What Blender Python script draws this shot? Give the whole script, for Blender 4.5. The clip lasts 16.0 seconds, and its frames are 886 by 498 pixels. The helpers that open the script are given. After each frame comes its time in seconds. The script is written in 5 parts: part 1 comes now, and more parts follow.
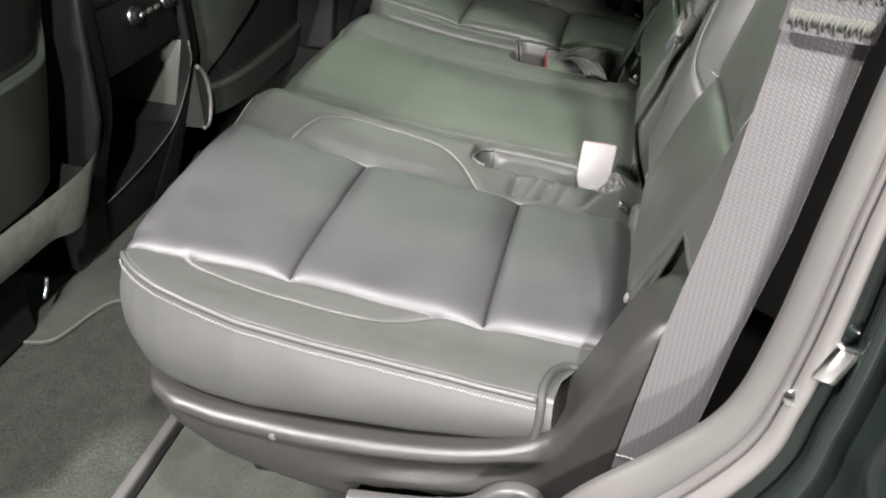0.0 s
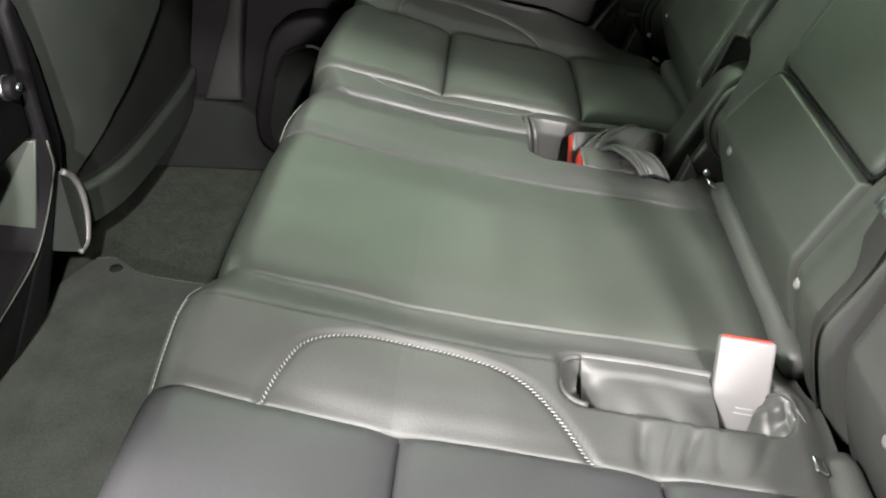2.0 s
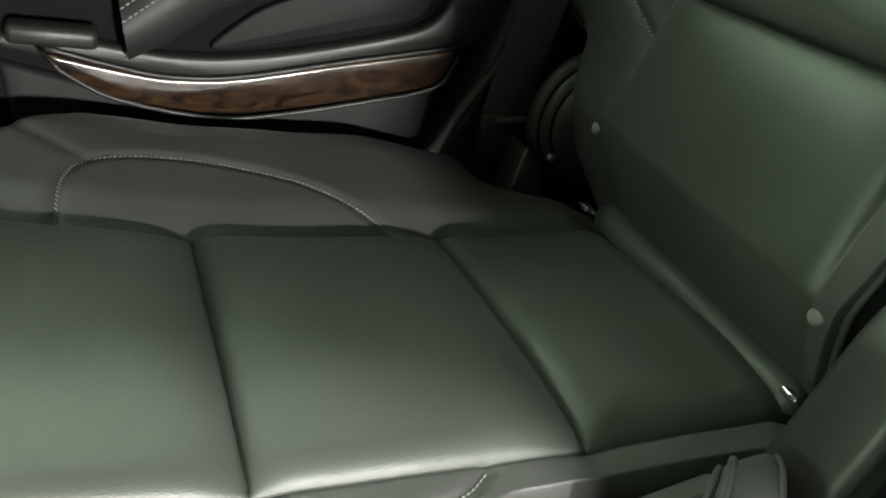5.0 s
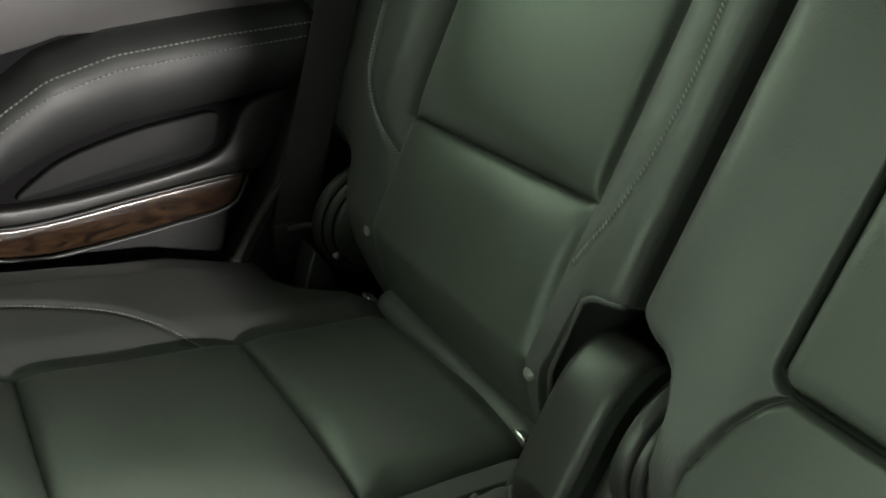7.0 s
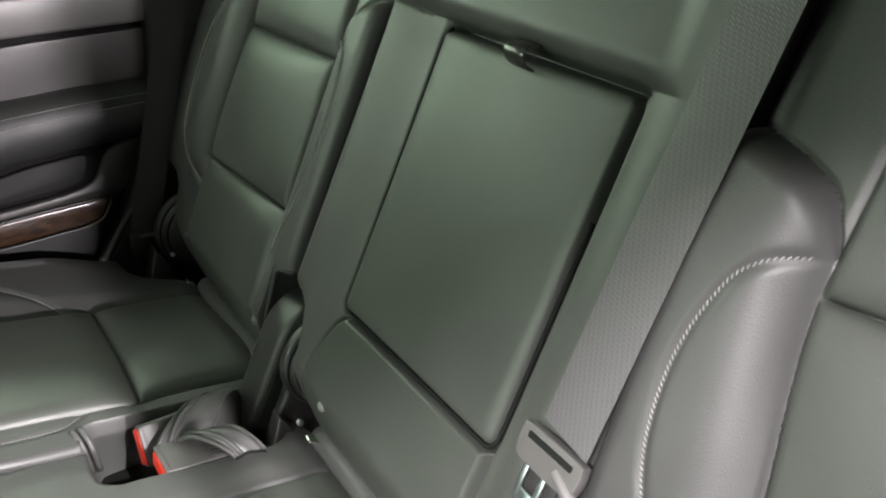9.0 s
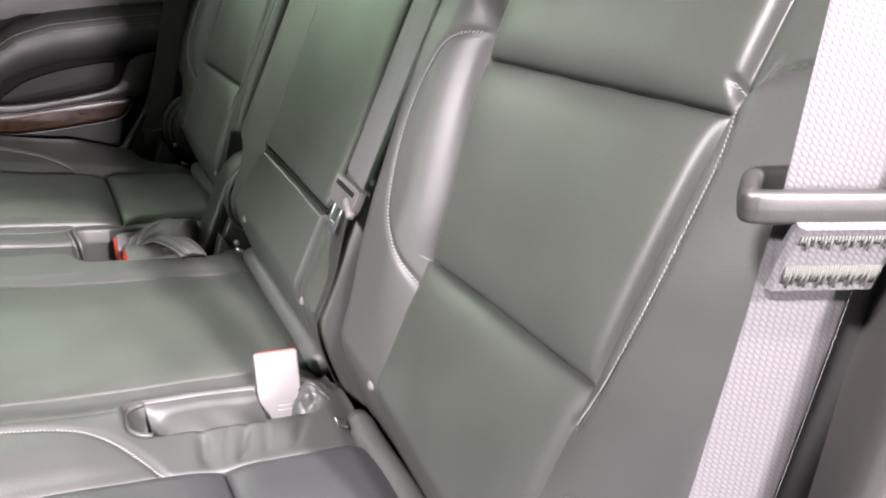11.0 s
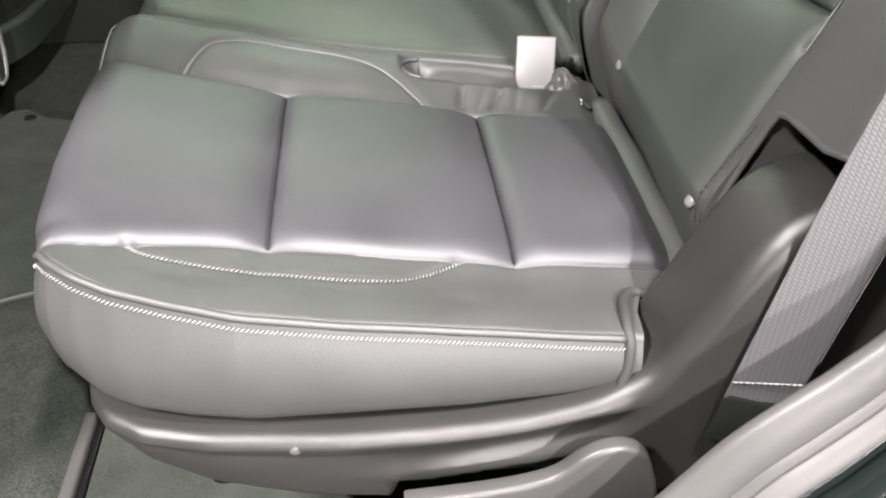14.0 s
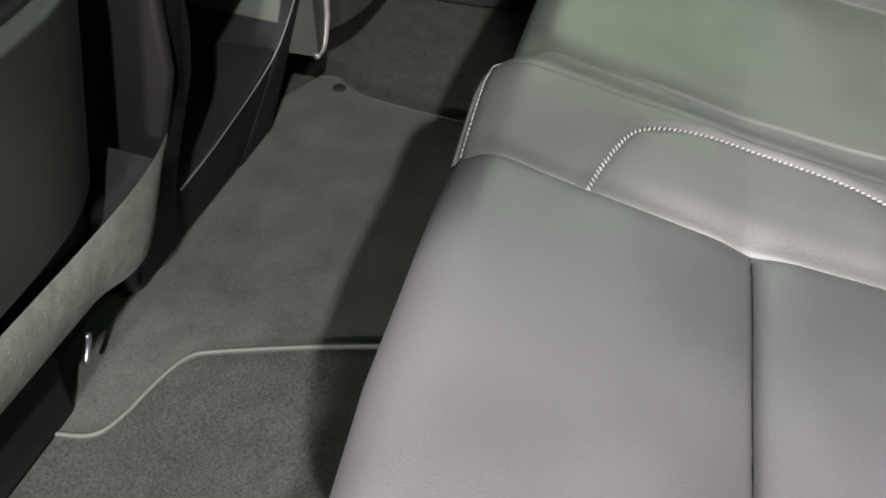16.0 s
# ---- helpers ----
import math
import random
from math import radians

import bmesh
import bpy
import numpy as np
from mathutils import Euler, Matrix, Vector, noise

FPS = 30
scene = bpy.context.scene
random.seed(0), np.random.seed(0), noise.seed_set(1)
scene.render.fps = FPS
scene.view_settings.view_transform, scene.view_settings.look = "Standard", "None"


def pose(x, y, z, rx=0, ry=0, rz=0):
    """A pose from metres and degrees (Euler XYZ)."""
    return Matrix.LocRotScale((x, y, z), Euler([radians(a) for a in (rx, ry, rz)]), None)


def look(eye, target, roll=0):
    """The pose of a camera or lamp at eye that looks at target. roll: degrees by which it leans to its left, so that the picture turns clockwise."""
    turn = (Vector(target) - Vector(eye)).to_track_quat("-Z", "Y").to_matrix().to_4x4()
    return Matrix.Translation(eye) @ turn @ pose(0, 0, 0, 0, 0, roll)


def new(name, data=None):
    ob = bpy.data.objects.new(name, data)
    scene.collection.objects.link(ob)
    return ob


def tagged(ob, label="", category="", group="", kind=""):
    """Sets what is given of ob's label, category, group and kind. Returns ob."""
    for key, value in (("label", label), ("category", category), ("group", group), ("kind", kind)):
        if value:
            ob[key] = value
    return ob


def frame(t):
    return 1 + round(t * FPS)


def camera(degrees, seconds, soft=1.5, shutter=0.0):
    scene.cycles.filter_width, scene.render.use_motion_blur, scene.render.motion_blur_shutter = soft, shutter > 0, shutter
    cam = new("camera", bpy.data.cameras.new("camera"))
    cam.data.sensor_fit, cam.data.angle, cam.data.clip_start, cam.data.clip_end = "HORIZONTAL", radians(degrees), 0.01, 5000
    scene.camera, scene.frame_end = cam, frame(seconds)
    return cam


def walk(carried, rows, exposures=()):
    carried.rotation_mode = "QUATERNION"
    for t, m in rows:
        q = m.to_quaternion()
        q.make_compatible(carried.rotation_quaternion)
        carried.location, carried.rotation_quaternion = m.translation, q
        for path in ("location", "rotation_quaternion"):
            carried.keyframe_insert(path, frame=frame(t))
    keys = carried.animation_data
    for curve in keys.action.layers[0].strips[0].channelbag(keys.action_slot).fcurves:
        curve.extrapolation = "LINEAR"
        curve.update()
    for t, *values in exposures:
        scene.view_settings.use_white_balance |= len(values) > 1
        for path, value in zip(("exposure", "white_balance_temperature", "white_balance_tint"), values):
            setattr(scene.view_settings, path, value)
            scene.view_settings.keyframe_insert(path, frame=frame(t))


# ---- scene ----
cam = camera(55.3, 16.0, soft=2.0)
PATH = [
    (0, (0.452, -0.487, 0.82), (0.09, 1.181, -0.223), 0.1),
    (0.5, (0.369, -0.44, 0.807), (0.034, 1.222, -0.253), 0.0),
    (1, (0.328, -0.318, 0.817), (0.061, 1.344, -0.262), -0.2),
    (1.5, (0.291, -0.171, 0.817), (0.123, 1.494, -0.279), 0.6),
    (2, (0.206, -0.006, 0.815), (0.126, 1.652, -0.3), 1.1),
    (2.5, (0.144, 0.173, 0.805), (0.129, 1.831, -0.313), 1.5),
    (3, (0.102, 0.31, 0.786), (0.173, 1.966, -0.332), 2.4),
    (3.5, (0.106, 0.453, 0.771), (0.267, 2.101, -0.351), 1.6),
    (4, (0.098, 0.583, 0.747), (0.358, 2.221, -0.371), 2.3),
    (4.5, (0.098, 0.685, 0.706), (0.528, 2.296, -0.398), 2.6),
    (5, (0.13, 0.757, 0.685), (0.751, 2.308, -0.414), 2.9),
    (5.2, (0.15, 0.773, 0.674), (0.845, 2.31, -0.401), 3.4),
    (7.3, (0.152, 0.583, 0.821), (1.093, 2.058, -0.148), 0.6),
    (7.5, (0.156, 0.531, 0.844), (1.09, 2.019, -0.113), 0.1),
    (8, (0.183, 0.416, 0.894), (1.125, 1.905, -0.053), 0.0),
    (8.5, (0.196, 0.321, 0.935), (1.125, 1.82, -0.008), -0.2),
    (9, (0.218, 0.2, 0.934), (1.163, 1.696, 0.002), -0.2),
    (9.2, (0.225, 0.155, 0.924), (1.182, 1.648, -0.001), -0.1),
    (11.3, (0.259, -0.254, 0.837), (0.974, 1.396, -0.038), 0.8),
    (11.5, (0.256, -0.274, 0.821), (0.896, 1.395, -0.076), 0.6),
    (12, (0.263, -0.308, 0.791), (0.723, 1.362, -0.209), -0.2),
    (12.5, (0.275, -0.346, 0.775), (0.624, 1.307, -0.295), -0.7),
    (13, (0.28, -0.367, 0.757), (0.561, 1.274, -0.352), 0.7),
    (13.5, (0.265, -0.379, 0.753), (0.492, 1.235, -0.406), 0.9),
    (14, (0.238, -0.368, 0.745), (0.397, 1.232, -0.445), 0.5),
    (14.5, (0.198, -0.347, 0.722), (0.166, 1.22, -0.521), 0.3),
    (15, (0.184, -0.295, 0.719), (-0.027, 1.182, -0.613), -0.7),
    (15.5, (0.133, -0.156, 0.697), (-0.202, 1.283, -0.651), 0.3),
    (16, (0.078, 0.018, 0.683), (-0.315, 1.478, -0.627), 0.9),
]
EXPOSURES = [(0.0, -0.20, 6780, 2), (1.0, 0.08, 6750, 2), (2.0, 0.16, 6750, 2), (3.0, 0.25, 6800, 2), (4.0, 0.20, 6800, -2), (5.0, 0.32, 6800, -6), (8.0, 0.10, 6700, 3), (9.0, 0.33, 6620, 9), (11.5, 0.42, 6650, 14), (13.0, 0.0, 6700, 6), (14.0, -0.12, 6700, 5), (15.0, -0.12, 6700, 5), (16.0, 0.05, 6700, 5)]
walk(cam, [(t, look(eye, target, roll)) for t, eye, target, roll in PATH], EXPOSURES)

# ---------------------------------------------------------------- light
world = bpy.data.worlds.new("showroom")
scene.world = world
world.use_nodes = True
world.node_tree.nodes["Background"].inputs[0].default_value = (0.84, 0.90, 0.84, 1)
world.node_tree.nodes["Background"].inputs[1].default_value = 0.06


def area(name, eye, target, sx, sy, watts, color):
    lamp = bpy.data.lights.new(name, "AREA")
    lamp.shape, lamp.size, lamp.size_y, lamp.energy, lamp.color = "RECTANGLE", sx, sy, watts, color
    ob = new(name, lamp)
    ob.matrix_world = look(eye, target)
    return ob


# showroom ceiling light shining in at the open near door
area("showroom_light", (0.90, -0.85, 2.70), (0.25, 0.40, 0.3), 0.12, 0.12, 165, (1.0, 0.895, 0.975))
# ceiling light above the middle of the open door
area("showroom_light_side", (1.16, -2.23, 2.60), (0.2, 0.9, 0.35), 0.09, 0.09, 400, (1.0, 0.94, 0.98))
# ceiling light further off in the showroom, low through the open door
area("showroom_light_far", (1.5, -8.6, 1.95), (0.2, 1.2, 0.4), 0.45, 0.35, 1350, (1.0, 0.92, 0.98))
# second, broader ceiling light of the showroom further forward
area("showroom_light_front", (-1.26, -1.03, 2.50), (0.4, 0.5, 0.4), 0.24, 0.20, 335, (1.0, 0.93, 0.985))
# daylight of the showroom through the green tinted side glass, windscreen and tailgate glass
area("window_light_far", (0.1, 1.66, 1.02), (0.3, 0.5, 0.3), 1.3, 0.34, 9, (0.95, 1.0, 0.92))
area("window_light_front", (-1.75, 0.73, 1.06), (0.2, 0.73, 0.4), 1.2, 0.4, 32, (0.82, 1.0, 0.80))

# ---------------------------------------------------------------- materials


def material(name, color, rough=0.5, metal=0.0, bump=0.0, scale=600.0, vary=0.12, vscale=14.0, kind="noise", spec=0.5, coat=0.0, stretch=(1, 1, 1), sheen=0.0, grain=0.35):
    m = bpy.data.materials.new(name)
    m.use_nodes = True
    nt = m.node_tree
    b = nt.nodes["Principled BSDF"]
    b.inputs["Roughness"].default_value = rough
    b.inputs["Metallic"].default_value = metal
    b.inputs["Specular IOR Level"].default_value = spec
    b.inputs["Coat Weight"].default_value = coat
    b.inputs["Coat Roughness"].default_value = 0.14
    b.inputs["Sheen Weight"].default_value = sheen
    tc = nt.nodes.new("ShaderNodeTexCoord")
    mp = nt.nodes.new("ShaderNodeMapping")
    mp.inputs["Scale"].default_value = stretch
    nt.links.new(tc.outputs["Object"], mp.inputs["Vector"])
    # broad wear and fine grain in the colour
    big = nt.nodes.new("ShaderNodeTexNoise")
    big.inputs["Scale"].default_value, big.inputs["Detail"].default_value = vscale, 5
    fine = nt.nodes.new("ShaderNodeTexNoise")
    fine.inputs["Scale"].default_value, fine.inputs["Detail"].default_value = scale * 0.6, 2
    for n in (big, fine):
        nt.links.new(mp.outputs[0], n.inputs["Vector"])
    mix = nt.nodes.new("ShaderNodeMix")
    mix.data_type = "FLOAT"
    mix.inputs[0].default_value = grain
    nt.links.new(big.outputs["Fac"], mix.inputs[2])
    nt.links.new(fine.outputs["Fac"], mix.inputs[3])
    ramp = nt.nodes.new("ShaderNodeValToRGB")
    ramp.color_ramp.elements[0].position, ramp.color_ramp.elements[1].position = 0.3, 0.7
    ramp.color_ramp.elements[0].color = (*[c * (1 - vary) for c in color], 1)
    ramp.color_ramp.elements[1].color = (*[min(1, c * (1 + vary)) for c in color], 1)
    nt.links.new(mix.outputs[0], ramp.inputs[0])
    nt.links.new(ramp.outputs[0], b.inputs["Base Color"])
    rr = nt.nodes.new("ShaderNodeMapRange")
    rr.inputs["To Min"].default_value, rr.inputs["To Max"].default_value = max(0.02, rough - (0.12 if kind == "leather" else 0.07)), min(1, rough + (0.12 if kind == "leather" else 0.07))
    nt.links.new(big.outputs["Fac"], rr.inputs["Value"])
    nt.links.new(rr.outputs[0], b.inputs["Roughness"])
    if bump:
        bn = nt.nodes.new("ShaderNodeBump")
        bn.inputs["Strength"].default_value, bn.inputs["Distance"].default_value = bump, 0.001
        if kind == "leather":
            tex = nt.nodes.new("ShaderNodeTexVoronoi")
            tex.inputs["Scale"].default_value = scale
            out = tex.outputs["Distance"]
        elif kind == "weave":
            tex = nt.nodes.new("ShaderNodeTexWave")
            tex.inputs["Scale"].default_value, tex.inputs["Distortion"].default_value = scale, 1.5
            out = tex.outputs["Fac"]
        else:
            tex = nt.nodes.new("ShaderNodeTexNoise")
            tex.inputs["Scale"].default_value, tex.inputs["Detail"].default_value = scale, 4
            out = tex.outputs["Fac"]
        nt.links.new(mp.outputs[0], tex.inputs["Vector"])
        nt.links.new(out, bn.inputs["Height"])
        # slow ripple of the stretched cover
        b2 = nt.nodes.new("ShaderNodeBump")
        b2.inputs["Strength"].default_value, b2.inputs["Distance"].default_value = min(1, bump * 0.8), 0.002
        nt.links.new(big.outputs["Fac"], b2.inputs["Height"])
        nt.links.new(b2.outputs[0], bn.inputs["Normal"])
        nt.links.new(bn.outputs[0], b.inputs["Normal"])
    return m


# One leather twice: lilac showroom light and green glass light put in its colour.
LEATHER = material("black_leather", (0.0365, 0.0365, 0.039), 0.47, bump=0.12, scale=900, vary=0.10, kind="leather")
GREEN_LIT_LEATHER = material("black_leather_green_lit", (0.037, 0.041, 0.0355), 0.46, bump=0.12, scale=900, vary=0.10, kind="leather")
GREY_LEATHER = material("charcoal_vinyl", (0.046, 0.047, 0.045), 0.48, bump=0.12, scale=800, vary=0.10, kind="leather")
PLASTIC = material("dark_grey_plastic", (0.045, 0.044, 0.042), 0.38, bump=0.15, scale=1200, vary=0.08)
MOULD_PLASTIC = material("moulded_grey_plastic", (0.021, 0.0205, 0.0195), 0.36, bump=0.25, scale=1400, vary=0.10)
COVER_PLASTIC = material("recliner_plastic", (0.020, 0.020, 0.0185), 0.42, bump=0.15, scale=1200, vary=0.08)
# Near-black: shade over the lower door is put into its colour.
SHADED_DOOR = material("shaded_door_plastic", (0.0055, 0.0050, 0.0056), 0.7, bump=0.2, scale=1000, vary=0.1, spec=0.1)
BLACK_PLASTIC = material("black_plastic", (0.0055, 0.005, 0.0055), 0.32, bump=0.1, scale=1000, vary=0.15)
PALE_PLASTIC = material("pale_grey_trim_plastic", (0.095, 0.092, 0.089), 0.40, bump=0.1, scale=900, vary=0.06)
DOOR_PLASTIC = material("door_trim_plastic", (0.046, 0.044, 0.043), 0.45, bump=0.2, scale=1000, vary=0.1)
# Near-black: dark cloth, and shade put into gaps, grooves and pocket bottoms.
KNIT_AND_SHADE = material("dark_knit_and_shade", (0.0065, 0.0075, 0.0065), 0.9, bump=0.4, scale=700, vary=0.2, spec=0.12)
CARPET = material("charcoal_carpet", (0.030, 0.033, 0.028), 0.95, bump=0.7, scale=620, vary=0.5, vscale=30, spec=0.05, grain=0.72)
MAT_CARPET = material("mat_carpet", (0.035, 0.039, 0.033), 0.95, bump=1.0, scale=700, vary=0.42, vscale=18, spec=0.05, sheen=0.05, grain=0.55)
BINDING = material("mat_binding", (0.055, 0.058, 0.050), 0.8, bump=0.3, scale=900)
BUTTON = material("pale_button_plastic", (0.14, 0.137, 0.134), 0.34, vary=0.05)
THREAD = material("pale_thread", (0.235, 0.235, 0.225), 0.6, bump=0.2, scale=2500, vary=0.1)


def webbing_material(name, color):
    """Woven belt: narrow columns of staggered floats."""
    m = material(name, color, 0.5, vary=0.10)
    nt = m.node_tree
    b = nt.nodes["Principled BSDF"]

    def calc(op, a, c=0.0):
        n = nt.nodes.new("ShaderNodeMath")
        n.operation = op
        for i, v in enumerate((a, c)):
            if isinstance(v, float):
                n.inputs[i].default_value = v
            else:
                nt.links.new(v, n.inputs[i])
        return n.outputs[0]

    tc = nt.nodes.new("ShaderNodeTexCoord")
    sp = nt.nodes.new("ShaderNodeSeparateXYZ")
    nt.links.new(tc.outputs["Object"], sp.inputs[0])
    u = calc("MULTIPLY", calc("SUBTRACT", sp.outputs[0], sp.outputs[1]), 215.0)
    col = calc("MULTIPLY", calc("FLOOR", u), 0.37)
    across = calc("POWER", calc("ABSOLUTE", calc("SINE", calc("MULTIPLY", u, math.pi))), 0.6)
    # slanted threads inside every rib
    v = calc("ADD", calc("ADD", calc("MULTIPLY", sp.outputs[2], 330.0), calc("MULTIPLY", u, 0.9)), col)
    run = calc("ADD", calc("MULTIPLY", calc("SINE", calc("MULTIPLY", v, 2 * math.pi)), 0.5), 0.5)
    h = calc("ADD", calc("MULTIPLY", run, 0.45), calc("MULTIPLY", across, 0.55))
    bn = nt.nodes.new("ShaderNodeBump")
    bn.inputs["Strength"].default_value, bn.inputs["Distance"].default_value = 0.5, 0.0004
    nt.links.new(h, bn.inputs["Height"])
    nt.links.new(bn.outputs[0], b.inputs["Normal"])
    mix = nt.nodes.new("ShaderNodeMix")
    mix.data_type = "RGBA"
    mix.inputs[6].default_value = (*[c * 0.62 for c in color], 1)
    mix.inputs[7].default_value = (*[c * 1.18 for c in color], 1)
    nt.links.new(h, mix.inputs[0])
    nt.links.new(mix.outputs[2], b.inputs["Base Color"])
    return m


WEBBING = webbing_material("grey_webbing", (0.066, 0.064, 0.066))
DARK_WEBBING = webbing_material("dark_webbing", (0.019, 0.019, 0.018))
CONSOLE = material("console_plastic", (0.0045, 0.0040, 0.0046), 0.6, bump=0.1, scale=1000, vary=0.15, spec=0.15)
CUBBY = material("cubby_plastic", (0.050, 0.058, 0.048), 0.5, bump=0.15, scale=1000, vary=0.12)
SEAT_CARPET = material("grey_seat_carpet", (0.088, 0.098, 0.082), 0.95, bump=0.8, scale=900, vary=0.22, vscale=60, spec=0.1)
SEAT_SHELL = material("dark_seat_shell", (0.016, 0.019, 0.016), 0.55, bump=0.2, scale=900, vary=0.12, spec=0.3)
# Vinyl darkened to hold the shade on the far front seat.
FAR_SHELL = material("shaded_front_seat_vinyl", (0.015, 0.018, 0.015), 0.5, bump=0.15, scale=900, vary=0.12, kind="leather")
STRAP = material("glossy_strap", (0.022, 0.022, 0.020), 0.24, bump=0.2, scale=500, vary=0.2)
RED = material("red_release_button", (0.75, 0.045, 0.025), 0.35, vary=0.06)
CHROME = material("chrome", (0.75, 0.75, 0.74), 0.14, metal=1.0, vary=0.04)
STEEL = material("dull_steel", (0.45, 0.48, 0.52), 0.3, metal=1.0, vary=0.08)
LABEL = material("pale_buckle_face", (0.135, 0.132, 0.130), 0.5, bump=0.1, scale=700, vary=0.05)
PRINT = material("grey_print", (0.25, 0.25, 0.25), 0.6)
RUBBER = material("rubber_seal", (0.065, 0.063, 0.061), 0.40, bump=0.2, scale=900, vary=0.1)
PAINT = material("black_car_paint", (0.008, 0.011, 0.010), 0.10, vary=0.05)
# Unseen lining; its green tint bounces green fill into the cabin.
LINING = material("green_bounce_lining", (0.29, 0.32, 0.27), 0.95, bump=0.4, scale=900, vary=0.06)
SHOW_FLOOR = material("showroom_floor", (0.13, 0.13, 0.125), 0.35, vary=0.1, vscale=2)


def wood_material():
    m = material("burl_wood", (0.14, 0.065, 0.028), 0.30, vary=0.2, vscale=30, coat=0.5)
    nt = m.node_tree
    b = nt.nodes["Principled BSDF"]
    tc = nt.nodes.new("ShaderNodeTexCoord")
    mp = nt.nodes.new("ShaderNodeMapping")
    mp.inputs["Scale"].default_value = (1, 1, 3)
    n = nt.nodes.new("ShaderNodeTexNoise")
    n.inputs["Scale"].default_value, n.inputs["Detail"].default_value, n.inputs["Distortion"].default_value = 26, 7, 1.8
    r = nt.nodes.new("ShaderNodeValToRGB")
    r.color_ramp.elements[0].position, r.color_ramp.elements[1].position = 0.34, 0.66
    r.color_ramp.elements[0].color, r.color_ramp.elements[1].color = (0.007, 0.0038, 0.0024, 1), (0.044, 0.023, 0.011, 1)
    nt.links.new(tc.outputs["Object"], mp.inputs[0])
    nt.links.new(mp.outputs[0], n.inputs["Vector"])
    nt.links.new(n.outputs["Fac"], r.inputs[0])
    nt.links.new(r.outputs[0], b.inputs["Base Color"])
    return m


WOOD = wood_material()
LOWER_DOOR = material("lower_door_plastic", (0.010, 0.0105, 0.010), 0.6, bump=0.2, scale=1000, vary=0.1, spec=0.2)
KNIT_HEM = material("dull_vinyl_hem", (0.030, 0.031, 0.030), 0.65, bump=0.2, scale=900, vary=0.1, spec=0.3)
DOOR_LEATHER = material("door_leather", (0.019, 0.020, 0.019), 0.5, bump=0.12, scale=900, vary=0.1, kind="leather")


def glass_material():
    m = bpy.data.materials.new("green_tinted_glass")
    m.use_nodes = True
    b = m.node_tree.nodes["Principled BSDF"]
    b.inputs["Base Color"].default_value = (0.7, 0.9, 0.72, 1)
    b.inputs["Transmission Weight"].default_value, b.inputs["Roughness"].default_value = 1.0, 0.02
    return m


GLASS = glass_material()

# ---------------------------------------------------------------- mesh tools


def thing(name, label, category, place=(0, 0, 0), group="", kind=""):
    ob = new(name)
    ob.location = place
    ob.empty_display_size = 0.05
    return tagged(ob, label, category, group, kind)


def mesh_object(name, verts, faces, mat, parent=None, label="", smooth=True):
    me = bpy.data.meshes.new(name)
    me.from_pydata([tuple(v) for v in verts], [], [tuple(int(i) for i in f) for f in faces])
    me.validate()
    me.update()
    if smooth:
        me.polygons.foreach_set("use_smooth", [True] * len(me.polygons))
    me.materials.append(mat)
    ob = new(name, me)
    if parent is not None:
        ob.parent = parent
        # meshes are written in world places; the parent keeps its own
        p = parent
        off = Vector((0, 0, 0))
        while p is not None:
            off += p.location
            p = p.parent
        ob.location = -off
    if label:
        ob["label"] = label
    return ob


def part(name, bm, mat, parent=None, label="", smooth=True):
    bmesh.ops.recalc_face_normals(bm, faces=bm.faces)
    verts = [v.co.copy() for v in bm.verts]
    bm.verts.index_update()
    faces = [[v.index for v in f.verts] for f in bm.faces]
    bm.free()
    ob = mesh_object(name, verts, faces, mat, parent, label, smooth)
    if smooth:
        sharp = ob.data
        sharp.set_sharp_from_angle(angle=radians(50))
    return ob


def lerp(xs, ys):
    return lambda t: np.interp(t, xs, ys)


def soft(pts, n=60):
    """A smooth curve (Catmull-Rom) through a few points."""
    p = np.array(pts, float)
    p = np.vstack([2 * p[0] - p[1], p, 2 * p[-1] - p[-2]])
    out = []
    segs = len(p) - 3
    for t in np.linspace(0, segs, n):
        i = min(int(t), segs - 1)
        f = t - i
        a, b, c, d = p[i : i + 4]
        out.append(0.5 * (2 * b + (c - a) * f + (2 * a - 5 * b + 4 * c - d) * f**2 + (3 * b - a - 3 * c + d) * f**3))
    return np.array(out)


def closed_soft(pts, n=80):
    p = [*pts, *pts, *pts]
    m = len(pts)
    full = soft(p, 3 * n)
    lo = int(3 * n * (m / (3 * m - 1)))
    hi = int(3 * n * (2 * m / (3 * m - 1)))
    return full[lo:hi]


def resample(path, step):
    p = np.array(path, float)
    d = np.r_[0, np.cumsum(np.linalg.norm(np.diff(p, axis=0), axis=1))]
    t = np.arange(0, d[-1], step)
    return np.stack([np.interp(t, d, p[:, k]) for k in range(3)], 1)


def sheet(name, P, mat, parent, label="", mask=None):
    """One mesh of a grid of places P (rows, columns, 3), or of its masked faces alone."""
    n, m = P.shape[:2]
    idx = np.arange(n * m).reshape(n, m)
    f = np.stack([idx[:-1, :-1], idx[1:, :-1], idx[1:, 1:], idx[:-1, 1:]], -1)
    f = f.reshape(-1, 4) if mask is None else f[mask]
    used, inv = np.unique(f, return_inverse=True)
    return mesh_object(name, P.reshape(-1, 3)[used], inv.reshape(-1, 4), mat, parent, label)


